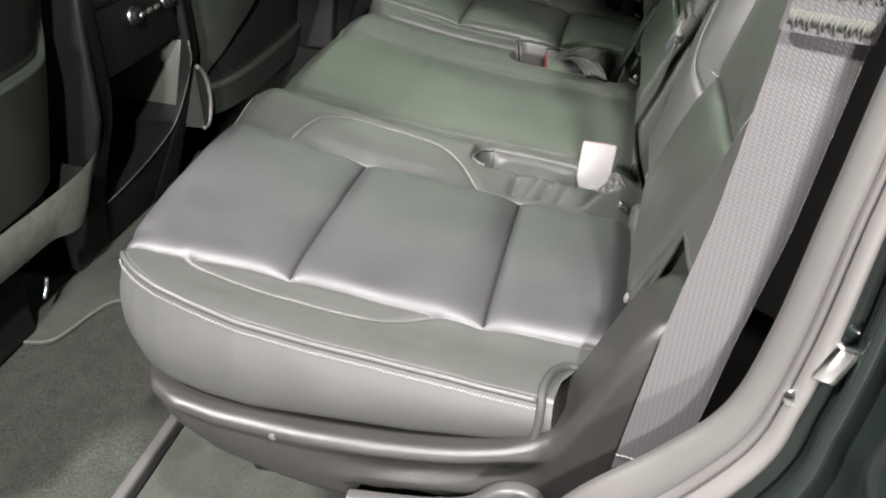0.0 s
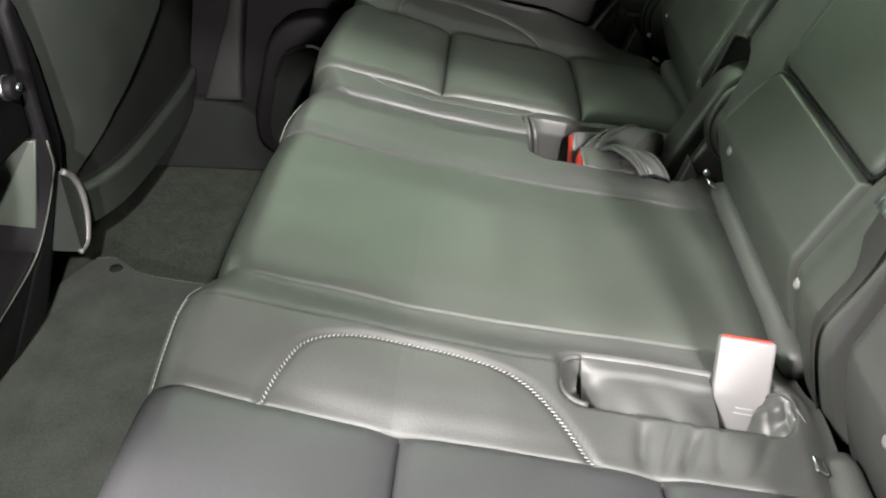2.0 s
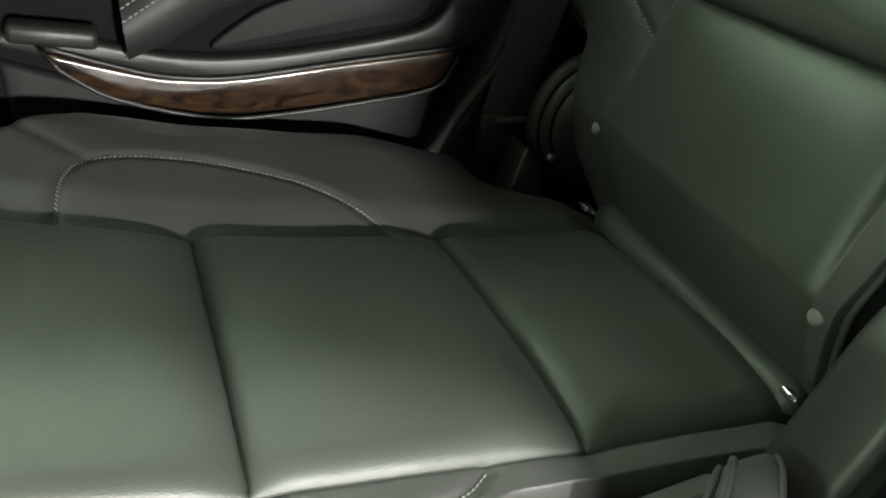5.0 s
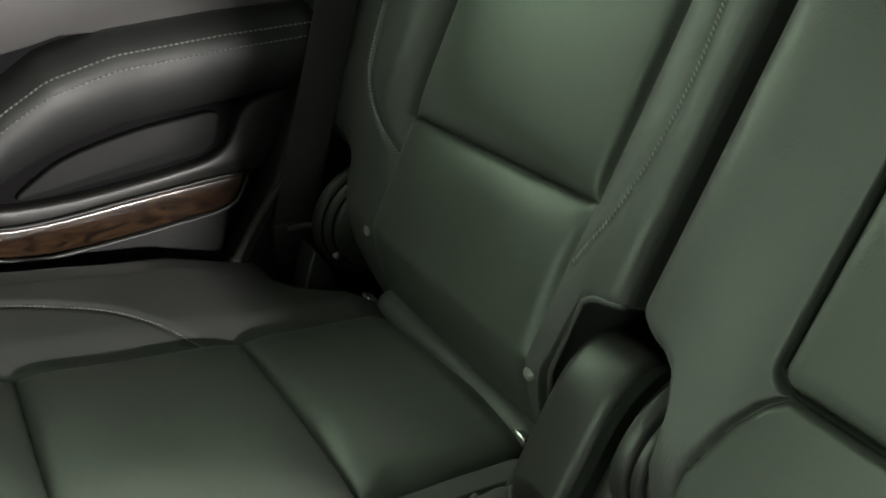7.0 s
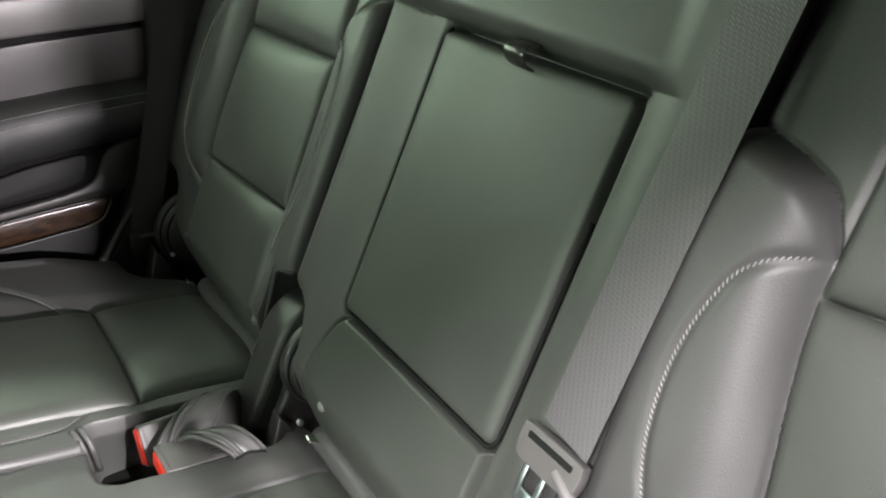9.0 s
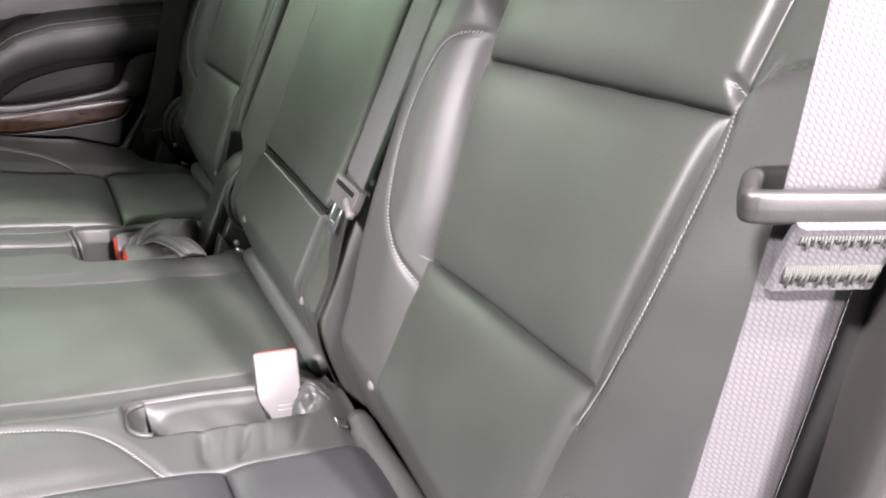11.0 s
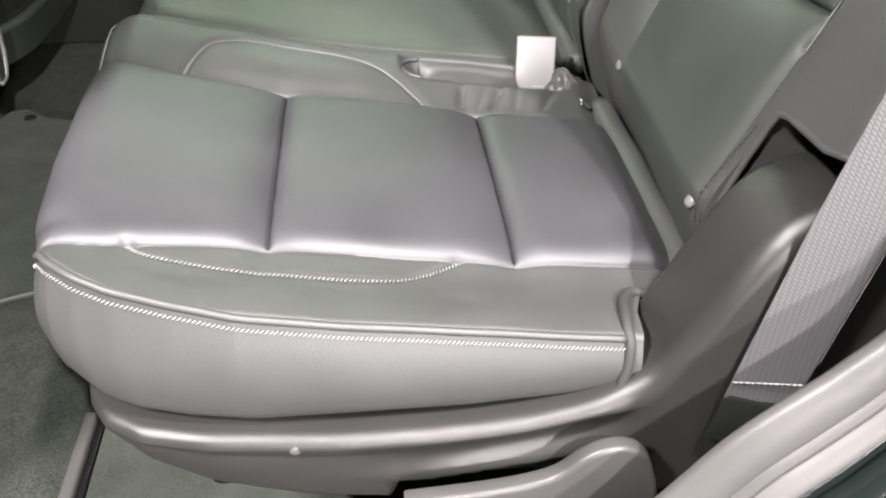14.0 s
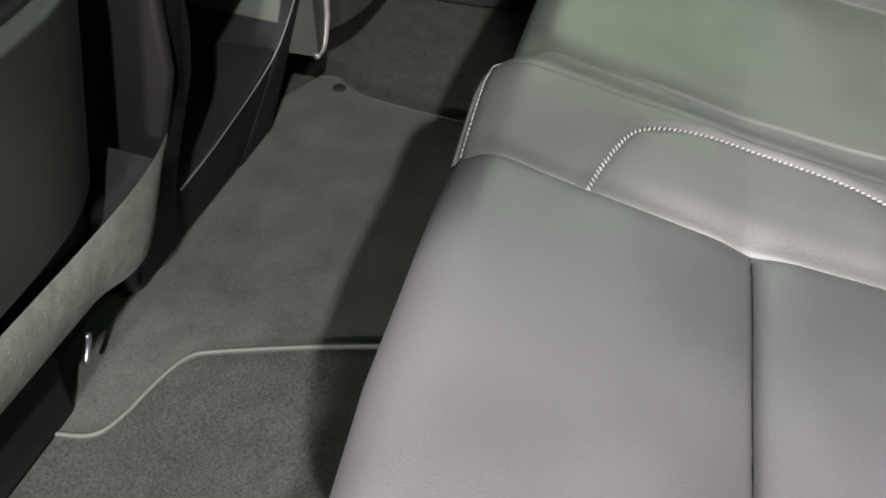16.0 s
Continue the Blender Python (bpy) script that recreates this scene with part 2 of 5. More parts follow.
def tube_data(path, radius, sides=8, closed=False):
    p = np.array(path, float)
    n = len(p)
    t = np.gradient(p, axis=0) if not closed else np.roll(p, -1, 0) - np.roll(p, 1, 0)
    t /= np.linalg.norm(t, axis=1)[:, None] + 1e-12
    ref = np.array([0, 0, 1.0]) if abs(t[:, 2]).mean() < 0.8 else np.array([0, 1.0, 0])
    a = np.cross(t, ref)
    a /= np.linalg.norm(a, axis=1)[:, None] + 1e-12
    b = np.cross(a, t)
    ang = np.linspace(0, 2 * np.pi, sides, endpoint=False)
    r = np.broadcast_to(np.asarray(radius, float).reshape(-1, 1, 1), (n, 1, 1)) if np.ndim(radius) else radius
    v = p[:, None] + r * (np.cos(ang)[None, :, None] * a[:, None] + np.sin(ang)[None, :, None] * b[:, None])
    faces = []
    for i in range(n if closed else n - 1):
        j = (i + 1) % n
        for k in range(sides):
            l = (k + 1) % sides
            faces.append((i * sides + k, i * sides + l, j * sides + l, j * sides + k))
    if not closed:
        faces.append(tuple(range(sides))[::-1])
        faces.append(tuple((n - 1) * sides + k for k in range(sides)))
    return v.reshape(-1, 3), faces


def tube(name, path, radius, mat, parent, label="", sides=8, closed=False):
    v, f = tube_data(path, radius, sides, closed)
    return mesh_object(name, v, f, mat, parent, label)


def stitching(name, path, parent, length=0.0036, gap=0.0012, radius=0.0007, lift=0.0006, normal=(0, 0, 1), label="pale contrast stitching", slant=0.0):
    """A row of single thread stitches lying on a path, as one mesh."""
    pts = resample(path, length + gap)
    verts, faces = [], []
    nrm = np.array(normal, float)
    for a, b in zip(pts[:-1], pts[1:]):
        d = b - a
        l = np.linalg.norm(d) + 1e-9
        d = d / l
        side = np.cross(d, nrm)
        side /= np.linalg.norm(side) + 1e-9
        c = a + nrm * lift
        q = [c + side * slant - d * 0, c + d * length * 0.5 + nrm * radius * 0.7, c + d * length - side * slant]
        tv, tf = tube_data(q, np.array([radius * 0.55, radius, radius * 0.55]), 5)
        faces += [tuple(i + len(verts) for i in f) for f in tf]
        verts += list(tv)
    return mesh_object(name, verts, faces, THREAD, parent, label)


def rbox(center, size, r=0.004, segs=2, rot=None):
    bm = bmesh.new()
    bmesh.ops.create_cube(bm, size=1)
    bmesh.ops.scale(bm, vec=size, verts=bm.verts)
    bmesh.ops.bevel(bm, geom=bm.edges[:], offset=r, segments=segs, profile=0.5, affect="EDGES")
    if rot is not None:
        bmesh.ops.transform(bm, matrix=rot, verts=bm.verts)
    bmesh.ops.translate(bm, vec=center, verts=bm.verts)
    return bm


def prism(outline, axis, lo, hi, bevel=0.0, segs=2):
    """An outline of (a, b) drawn out along an axis: y takes (x, z), x takes (y, z), z takes (x, y)."""
    bm = bmesh.new()

    def at(a, b, c):
        return {"y": (a, c, b), "x": (c, a, b), "z": (a, b, c)}[axis]

    low = [bm.verts.new(at(a, b, lo)) for a, b in outline]
    high = [bm.verts.new(at(a, b, hi)) for a, b in outline]
    f1, f2 = bm.faces.new(low), bm.faces.new(high[::-1])
    n = len(outline)
    for i in range(n):
        j = (i + 1) % n
        bm.faces.new((low[j], low[i], high[i], high[j]))
    bmesh.ops.recalc_face_normals(bm, faces=bm.faces)
    if bevel:
        rim = list({e for f in (f1, f2) for e in f.edges})
        bmesh.ops.bevel(bm, geom=rim, offset=bevel, segments=segs, profile=0.5, affect="EDGES", clamp_overlap=True)
    return bm


def disc(center, axis, r, depth, bevel=0.001, n=24, dome=0.0):
    ang = np.linspace(0, 2 * np.pi, n, endpoint=False)
    bm = bmesh.new()
    rings = [(r, 0), (r, depth - bevel), (r - bevel, depth)]
    if dome:
        rings = [(r, 0)] + [(r * math.cos(a), dome * math.sin(a)) for a in np.linspace(0.15, 1.35, 5)]
    loops = [[bm.verts.new((q * math.cos(a), q * math.sin(a), h)) for a in ang] for q, h in rings]
    for lo, hi in zip(loops[:-1], loops[1:]):
        for i in range(n):
            bm.faces.new((lo[i], lo[(i + 1) % n], hi[(i + 1) % n], hi[i]))
    bm.faces.new(loops[-1])
    bm.faces.new(loops[0][::-1])
    m = Vector((0, 0, 1)).rotation_difference(Vector(axis)).to_matrix().to_4x4()
    bmesh.ops.transform(bm, matrix=Matrix.Translation(center) @ m, verts=bm.verts)
    return bm


def belt(name, path, width_dirs, width, thick, mat, parent, label=""):
    """A flat webbing along a path; width_dirs gives its width direction at every point."""
    p, w = np.array(path, float), np.array(width_dirs, float)
    w = w / np.linalg.norm(w, axis=1)[:, None]
    t = np.gradient(p, axis=0)
    t /= np.linalg.norm(t, axis=1)[:, None]
    nn = np.cross(t, w)
    nn /= np.linalg.norm(nn, axis=1)[:, None]
    prof = [(-0.5, -0.2), (-0.5, 0.2), (-0.45, 0.5), (0, 0.5), (0.45, 0.5), (0.5, 0.2), (0.5, -0.2), (0.45, -0.5), (0, -0.5), (-0.45, -0.5)]
    rings = np.stack([p + w * a * width + nn * b * thick for a, b in prof], 1)
    k = len(prof)
    faces = []
    for i in range(len(p) - 1):
        for j in range(k):
            l = (j + 1) % k
            faces.append((i * k + j, i * k + l, (i + 1) * k + l, (i + 1) * k + j))
    faces += [tuple(range(k))[::-1], tuple((len(p) - 1) * k + j for j in range(k))]
    ob = mesh_object(name, rings.reshape(-1, 3), faces, mat, parent, label)
    ob.data.set_sharp_from_angle(angle=radians(40))
    return ob


def near_path(X, Y, path):
    """Distance of every place (X, Y) to a polyline."""
    best = np.full(X.shape, 9.0)
    for (ax, ay), (bx, by) in zip(path[:-1], path[1:]):
        dx, dy = bx - ax, by - ay
        l2 = dx * dx + dy * dy + 1e-12
        t = np.clip(((X - ax) * dx + (Y - ay) * dy) / l2, 0, 1)
        best = np.minimum(best, np.hypot(X - ax - t * dx, Y - ay - t * dy))
    return best


def step(x, lo, hi):
    t = np.clip((x - lo) / (hi - lo), 0, 1)
    return t * t * (3 - 2 * t)


# ---------------------------------------------------------------- seat cushions
BASE = lerp([-0.04, 0.0, 0.05, 0.15, 0.25, 0.35, 0.45, 0.52], [0.404, 0.397, 0.384, 0.361, 0.344, 0.330, 0.317, 0.309])
PAD_EDGE = lerp([-0.03, 0.011, 0.036, 0.073, 0.112, 0.16, 0.25, 0.35, 0.50], [0.127, 0.134, 0.140, 0.148, 0.156, 0.1615, 0.1645, 0.167, 0.170])  # outer seam of the near pads
SEAMS, FAR_SEAMS = (0.156, 0.350), (0.150, 0.338)  # cross seams of the inserts


def insert_pads(X, Y, y0, y1, rise=0.0135, seams=SEAMS):
    """Three stuffed pads between y0 and y1, rounded off to the seams."""
    e = np.minimum(Y - y0, y1 - Y)
    inside = 0.58 * (1 - (1 - np.clip(e / 0.024, 0, 1)) ** 2.8) + 0.42 * (1 - (1 - np.clip(e / 0.095, 0, 1)) ** 2)
    seam = np.minimum(np.abs(X - seams[0]), np.abs(X - seams[1]))
    roll = np.ones(X.shape)
    for s in seams:
        d = X - s
        roll = roll * (1 - 0.80 * np.exp(-np.abs(d) / np.where(d < 0, 0.017, 0.0095)))
    # the cover is drawn in where a cross seam meets the edge
    pull = 0.0035 * np.exp(-((seam / 0.016) ** 2)) * np.exp(-np.abs(e) / 0.020)
    return rise * inside * roll - 0.005 * np.exp(-seam / 0.0014) * step(e, 0.0, 0.008) - pull - 0.0025 * np.exp(-np.abs(e) / 0.0015)


def pocket_depth(X, Y, cx, cy, hx, hy, r, depth):
    qx, qy = np.abs(X - cx) - hx + r, np.abs(Y - cy) - hy + r
    d = np.hypot(np.maximum(qx, 0), np.maximum(qy, 0)) + np.minimum(np.maximum(qx, qy), 0) - r
    return -depth * step(-d, -0.003, 0.007)


ARCH_NEAR = soft([(0.054, 0.428), (0.064, 0.465), (0.080, 0.495), (0.120, 0.511), (0.175, 0.513), (0.231, 0.503), (0.266, 0.476), (0.300, 0.428)], 50)
ARCH_FAR = soft([(0.063, 1.296), (0.072, 1.340), (0.090, 1.363), (0.125, 1.373), (0.175, 1.372), (0.236, 1.354), (0.276, 1.326), (0.306, 1.297)], 50)
LINE_NEAR = soft([(0.059, 0.146), (0.068, 0.139), (0.080, 0.134), (0.115, 0.130), (0.155, 0.1285), (0.195, 0.129), (0.245, 0.132), (0.275, 0.146), (0.303, 0.165)], 50)
LINE_FAR = soft([(0.060, 1.036), (0.080, 1.022), (0.120, 1.017), (0.200, 1.016), (0.250, 1.020), (0.275, 1.036)], 40)


def near_height(X, Y):
    z = BASE(X) + insert_pads(X, Y, PAD_EDGE(X), 0.428)
    z += 0.0145 * (1 - (1 - np.clip((Y - 0.428) / 0.085, 0, 1)) ** 1.6) * (1 - step(Y, 0.516, 0.574)) - 0.003 * step(Y, 0.53, 0.58)
    for path, s in ((ARCH_NEAR, 0.004), (LINE_NEAR, 0.003)):
        z -= s * np.exp(-((near_path(X, Y, path) / 0.004) ** 2))
    arch_in = step(0.513 - Y, 0.0, 0.05) * step(Y, 0.428, 0.45) * step(X, 0.06, 0.11) * (1 - step(X, 0.22, 0.29))
    z += 0.005 * arch_in
    # seam and fold beside the centre place
    z -= 0.0012 * np.exp(-(((Y - 0.522 - 0.004 * np.sin(9 * X)) / 0.003) ** 2)) * (1 - step(X, 0.26, 0.28))
    z -= 0.0018 * np.exp(-(((Y - 0.578 - 0.02 * X) / 0.011) ** 2)) + 0.0015 * np.exp(-(((Y - 0.580 - 0.02 * X) / 0.002) ** 2))
    # centre place: slightly crowned pad, seam, and the roll beside the split
    mid = (1 - (1 - np.clip((Y - 0.583) / 0.09, 0, 1)) ** 2) * (1 - step(Y, 0.76, 0.846))
    z += 0.0045 * mid
    z -= 0.003 * np.exp(-(((Y - 0.847) / 0.003) ** 2)) + 0.004 * step(Y, 0.851, 0.875) * (1 - step(Y, 0.93, 0.97)) * -1
    # wrinkles at the rear of the inner bolster
    for wx, ww, deep, lean in ((0.338, 0.0060, 0.0062, 0.15), (0.358, 0.0028, 0.0026, 0.35), (0.374, 0.0050, 0.0070, 0.42), (0.397, 0.0032, 0.0040, 0.22), (0.428, 0.0055, 0.0034, 0.6)):
        z -= deep * np.exp(-(((X - wx - lean * (Y - 0.45)) / ww) ** 2)) * step(Y, 0.430, 0.450) * (1 - step(Y, 0.462, 0.486))
    z += pocket_depth(X, Y, 0.372, 0.513, 0.094, 0.033, 0.02, 0.042)
    z += pocket_depth(X, Y, 0.365, 0.965, 0.098, 0.060, 0.025, 0.075)
    # tiny unevenness of the stuffing
    z += 0.0012 * np.sin(23 * X + 5 * Y) * np.sin(17 * Y + 1.3) + 0.0005 * np.sin(61 * X - 23 * Y) * np.sin(47 * Y + 19 * X)
    # soft dents in the outer bolster
    for dx, dy, r in ((0.21, 0.115, 0.020), (0.30, 0.105, 0.016), (0.10, 0.110, 0.014)):
        z -= 0.0016 * np.exp(-(((X - dx) ** 2 + 2 * (Y - dy) ** 2) / r**2))
    # crest of the outer bolster beside its piping
    z += 0.0125 * (1 - step(Y, 0.074, 0.155))
    # droop towards the backrest
    z -= 0.012 * step(X, 0.465, 0.50)
    return z


def far_height(X, Y):
    z = BASE(X) + insert_pads(X, Y, 1.040, 1.294, seams=FAR_SEAMS) + 0.008 * step(Y, 1.294, 1.33) + 0.022 * np.clip((Y - 1.30) / 0.10, 0, 1) ** 0.9 * (1 - step(X, 0.30, 0.42))
    z -= step(Y, 1.10, 1.31) * (0.005 + 0.010 * step(X, 0.0, 0.35))
    for path, s in ((ARCH_FAR, 0.004), (LINE_FAR, 0.003)):
        z -= s * np.exp(-((near_path(X, Y, path) / 0.004) ** 2))
    z += pocket_depth(X, Y, 0.365, 0.965, 0.098, 0.052, 0.02, 0.075)
    z += 0.0012 * np.sin(21 * X + 6 * Y) * np.sin(15 * Y + 0.4) + 0.0005 * np.sin(57 * X - 21 * Y) * np.sin(43 * Y + 17 * X)
    # crease that runs up to the corner of the arch
    z -= 0.0022 * np.exp(-((near_path(X, Y, [(0.030, 1.402), (0.058, 1.385), (0.086, 1.364)]) / 0.006) ** 2))
    z -= 0.012 * step(X, 0.465, 0.50)
    return z


def spaced(lo, hi, n, marks, width=0.010, gain=5.0):
    """n places from lo to hi, closer together round the seams in marks."""
    fine = np.linspace(lo, hi, 4000)
    dens = 1 + gain * sum(np.exp(-(((fine - m) / width) ** 2)) for m in marks)
    c = np.cumsum(dens)
    return np.interp(np.linspace(c[0], c[-1], n), c, fine)


def cushion(seat, height, y0, y1, front, rear, sides, regions, bottom, round_y0, round_y1, front_r, marks_x, marks_y, nx=250, ny=300, bend=None):
    """A cushion: its upholstery panels from one height field, and its front and side faces."""
    ys = spaced(y0, y1, ny, (y0, *marks_y, y1))
    q = spaced(0, 1, nx, (0, *[(m + 0.025) / 0.525 for m in marks_x]), 0.024, 5.0)
    xf, xr = front(ys), rear(ys)
    X = xf[None] + (xr - xf)[None] * q[:, None]
    Y = np.broadcast_to(ys[None], X.shape).copy()
    if bend is not None:
        Y = Y + bend(X, Y)
        X = front(Y) + (rear(Y) - front(Y)) * q[:, None]
    Z = height(X, Y)
    fall = np.zeros(X.shape)
    for rr, dist in ((front_r(Y), X - front(Y)), (round_y0, Y - y0), (round_y1, y1 - Y)):
        fall = np.maximum(fall, np.where(dist < rr, rr - np.sqrt(np.maximum(rr * rr - (rr - dist) ** 2, 0)), 0))
    Z -= fall
    P = np.stack([X, Y, Z], -1)
    # side and front faces hang from the rim: rear to front along each open side, then along the front
    rim = list(P[:, 0][::-1][:-1]) if "y0" in sides else []
    rim += list(P[0])
    rim += list(P[:, -1][1:]) if "y1" in sides else []
    rim = np.array(rim)
    tang = np.gradient(rim, axis=0)
    tang[:, 2] = 0
    out = np.stack([tang[:, 1], -tang[:, 0], 0 * tang[:, 0]], 1)
    out = -out / (np.linalg.norm(out, axis=1)[:, None] + 1e-9)
    for _ in range(4):
        out[1:-1] = (out[:-2] + out[1:-1] * 2 + out[2:]) / 4
    out /= np.linalg.norm(out, axis=1)[:, None] + 1e-9
    low = bottom(rim[:, 0], rim[:, 1])
    rows = []
    for k in np.linspace(0, 1, 16):
        bulge = 0.012 * np.sin(np.pi * min(1, k * 1.15)) - 0.022 * step(k, 0.75, 1.0)
        row = rim + out * (bulge * np.clip((rim[:, 2] - low) / 0.10, 0.1, 1.0))[:, None]
        row[:, 2] = rim[:, 2] + (low - rim[:, 2]) * k
        rows.append(row)
    body = sheet("cushion", np.array(rows), GREY_LEATHER, seat)
    fx, fy = (X[:-1, :-1] + X[1:, 1:]) / 2, (Y[:-1, :-1] + Y[1:, 1:]) / 2
    left = np.ones(fx.shape, bool)
    for name, mat, test in regions:
        mask = left & test(fx, fy)
        left &= ~mask
        if mask.any():
            sheet(name, P, mat, body, mask=mask)
    return body, rim, out


def on_top(height, path, lift=0.0):
    p = np.array(path, float)
    return np.stack([p[:, 0], p[:, 1], height(p[:, 0], p[:, 1]) + lift], 1)


FRONT_NEAR = lerp([0.068, 0.072, 0.080, 0.092, 0.108, 0.130, 0.17, 0.25, 0.40, 0.50, 0.565, 0.585, 0.60, 0.80, 0.90, 0.965, 0.975], [0.140, 0.098, 0.062, 0.036, 0.016, 0.000, -0.014, -0.022, -0.028, -0.032, -0.032, -0.022, -0.026, -0.028, -0.026, -0.018, 0.0])
FRONT_FAR = lerp([0.979, 0.985, 1.00, 1.03, 1.10, 1.25, 1.34, 1.38, 1.41, 1.43, 1.44], [0.02, 0.0, -0.012, -0.022, -0.026, -0.022, -0.006, 0.014, 0.042, 0.080, 0.13])

near_seat = thing("rear_bench_seat", "black leather double rear bench seat with pale stitching", "car seat", group="rear seats")
far_seat = thing("rear_bench_seat", "black leather single rear seat beside the door", "car seat", group="rear seats")


def near_pad(xa, xb):
    return lambda X, Y: (Y > PAD_EDGE(X)) & (Y < 0.428) & (X > xa) & (X < xb)


def near_bend(X, Y):
    """Draws the grid along the curved outer seam of the near pads."""
    return (PAD_EDGE(X) - 0.171) * step(Y, 0.068, 0.171) * (1 - step(Y, 0.171, 0.30))


def panel(lo, hi, xa, xb):
    return lambda X, Y: (Y > lo) & (Y < hi) & (X > xa) & (X < xb)


near_cushion, near_rim, near_out = cushion(
    near_seat, near_height, 0.068, 0.975, FRONT_NEAR,
    lerp([0.068, 0.10, 0.135, 0.16, 0.9, 0.972], [0.428, 0.432, 0.446, 0.500, 0.500, 0.47]), ("y0",),
    [("front_panel", LEATHER, near_pad(-1, SEAMS[0])), ("middle_panel", LEATHER, near_pad(*SEAMS)), ("rear_panel", LEATHER, near_pad(SEAMS[1], 1)),
     ("outer_bolster", GREY_LEATHER, panel(0, 0.171, -1, 1)), ("inner_bolster", GREY_LEATHER, lambda X, Y: (Y > 0.428) & (Y < 0.580 + 0.02 * X)),
     ("centre_panel", GREEN_LIT_LEATHER, panel(0.5, 0.847, -1, 1)), ("split_roll", GREY_LEATHER, panel(0.847, 2, -1, 1))],
    lambda x, y: np.where(y < 0.14, np.interp(x, [0.0, 0.04, 0.15, 0.3, 0.38, 0.44], [0.27, 0.256, 0.252, 0.258, 0.268, 0.285]), 0.235), 0.006, 0.010, lerp([0.07, 0.118, 0.155, 2], [0.006, 0.008, 0.040, 0.040]), SEAMS, (0.171, 0.428, 0.513, 0.522, 0.583, 0.847, 0.905), ny=460, bend=near_bend)
far_cushion, far_rim, far_out = cushion(
    far_seat, far_height, 0.979, 1.44, FRONT_FAR, lerp([0.979, 1.03, 1.325, 1.345, 1.362, 1.386, 1.44], [0.46, 0.50, 0.50, 0.455, 0.425, 0.408, 0.40]), ("y1",),
    [("front_panel", GREEN_LIT_LEATHER, panel(1.04, 1.294, -1, FAR_SEAMS[0])), ("middle_panel", GREEN_LIT_LEATHER, panel(1.04, 1.294, *FAR_SEAMS)), ("rear_panel", GREEN_LIT_LEATHER, panel(1.04, 1.294, FAR_SEAMS[1], 1)),
     ("inner_bolster", GREY_LEATHER, panel(0, 1.04, -1, 1)), ("outer_bolster", GREY_LEATHER, panel(1.294, 2, -1, 1))],
    lambda x, y: 0.235 + 0 * x, 0.011, 0.020, lerp([0, 1.30, 1.40, 2], [0.040, 0.040, 0.02, 0.02]), FAR_SEAMS, (1.015, 1.040, 1.294, 1.370))

# piping along the outer top edge, with its double stitching
edge = np.array([p for p in near_rim if p[1] < 0.127 and p[0] < 0.415])
edge_out = np.array([o for p, o in zip(near_rim, near_out) if p[1] < 0.127 and p[0] < 0.415])
rim_line = edge + edge_out * 0.000 + np.array([0, 0, 0.0036])
tube("piping", resample(rim_line, 0.004), 0.0030, GREY_LEATHER, near_cushion, sides=10)
stitching("stitching", edge + edge_out * 0.0036 + np.array([0, 0, -0.0036]), near_cushion, normal=(0, -0.9, 0.43), radius=0.00048, gap=0.0004, length=0.0028, lift=0.0005, slant=0.0014)
stitching("stitching", on_top(near_height, ARCH_NEAR - [0, 0.0028], 0.0012), near_cushion, radius=0.00062, gap=0.0010, length=0.0026, slant=0.0015)
stitching("stitching", on_top(near_height, LINE_NEAR - [0, 0.0035], 0.0010), near_cushion, radius=0.00048, gap=0.0004, length=0.0029, slant=0.0018)
stitching("stitching", on_top(far_height, ARCH_FAR, 0.0012), far_cushion, radius=0.0006, gap=0.0009, length=0.0028, slant=0.0010)
stitching("stitching", on_top(far_height, LINE_FAR, 0.0008), far_cushion, radius=0.0005, length=0.003, gap=0.0012)
front_run = np.array([p for p in near_rim if 0.432 < p[1] < 0.565])
tube("piping", resample(front_run + [0.0018, 0, 0.014], 0.004), 0.002, GREY_LEATHER, near_cushion)
stitching("stitching", front_run + [0.0062, 0, 0.022], near_cushion, radius=0.0005, normal=(-0.6, 0, 0.8))
far_run = np.array([p for p in near_rim if 0.85 < p[1] < 0.965])
stitching("stitching", far_run + [0.0036, 0, 0.017], near_cushion, radius=0.0007, normal=(-0.6, 0, 0.8))


def slot_rim(height, cx, cy, hx, hy, r, parent, rad=0.0026):
    pts = []
    for ax, ay, a0 in ((1, 1, 0), (-1, 1, 90), (-1, -1, 180), (1, -1, 270)):
        for a in np.linspace(a0, a0 + 90, 8):
            pts.append((cx + ax * (hx - r) + r * math.cos(radians(a)), cy + ay * (hy - r) + r * math.sin(radians(a))))
    pts = np.array([p for p in pts if p[0] < cx + hx - 0.02])
    k = int(np.argmax(np.linalg.norm(np.diff(pts, axis=0, append=pts[:1]), axis=1)))
    pts = np.roll(pts, -k - 1, 0)
    p3 = np.stack([pts[:, 0], pts[:, 1], height(pts[:, 0], np.sign(pts[:, 1] - cy) * 0 + np.where(pts[:, 1] > cy, cy + hy + 0.012, cy - hy - 0.012)) + 0.001], 1)
    return tube("pocket_piping", p3, rad, GREY_LEATHER, parent)


slot_rim(near_height, 0.372, 0.513, 0.094, 0.033, 0.02, near_cushion)

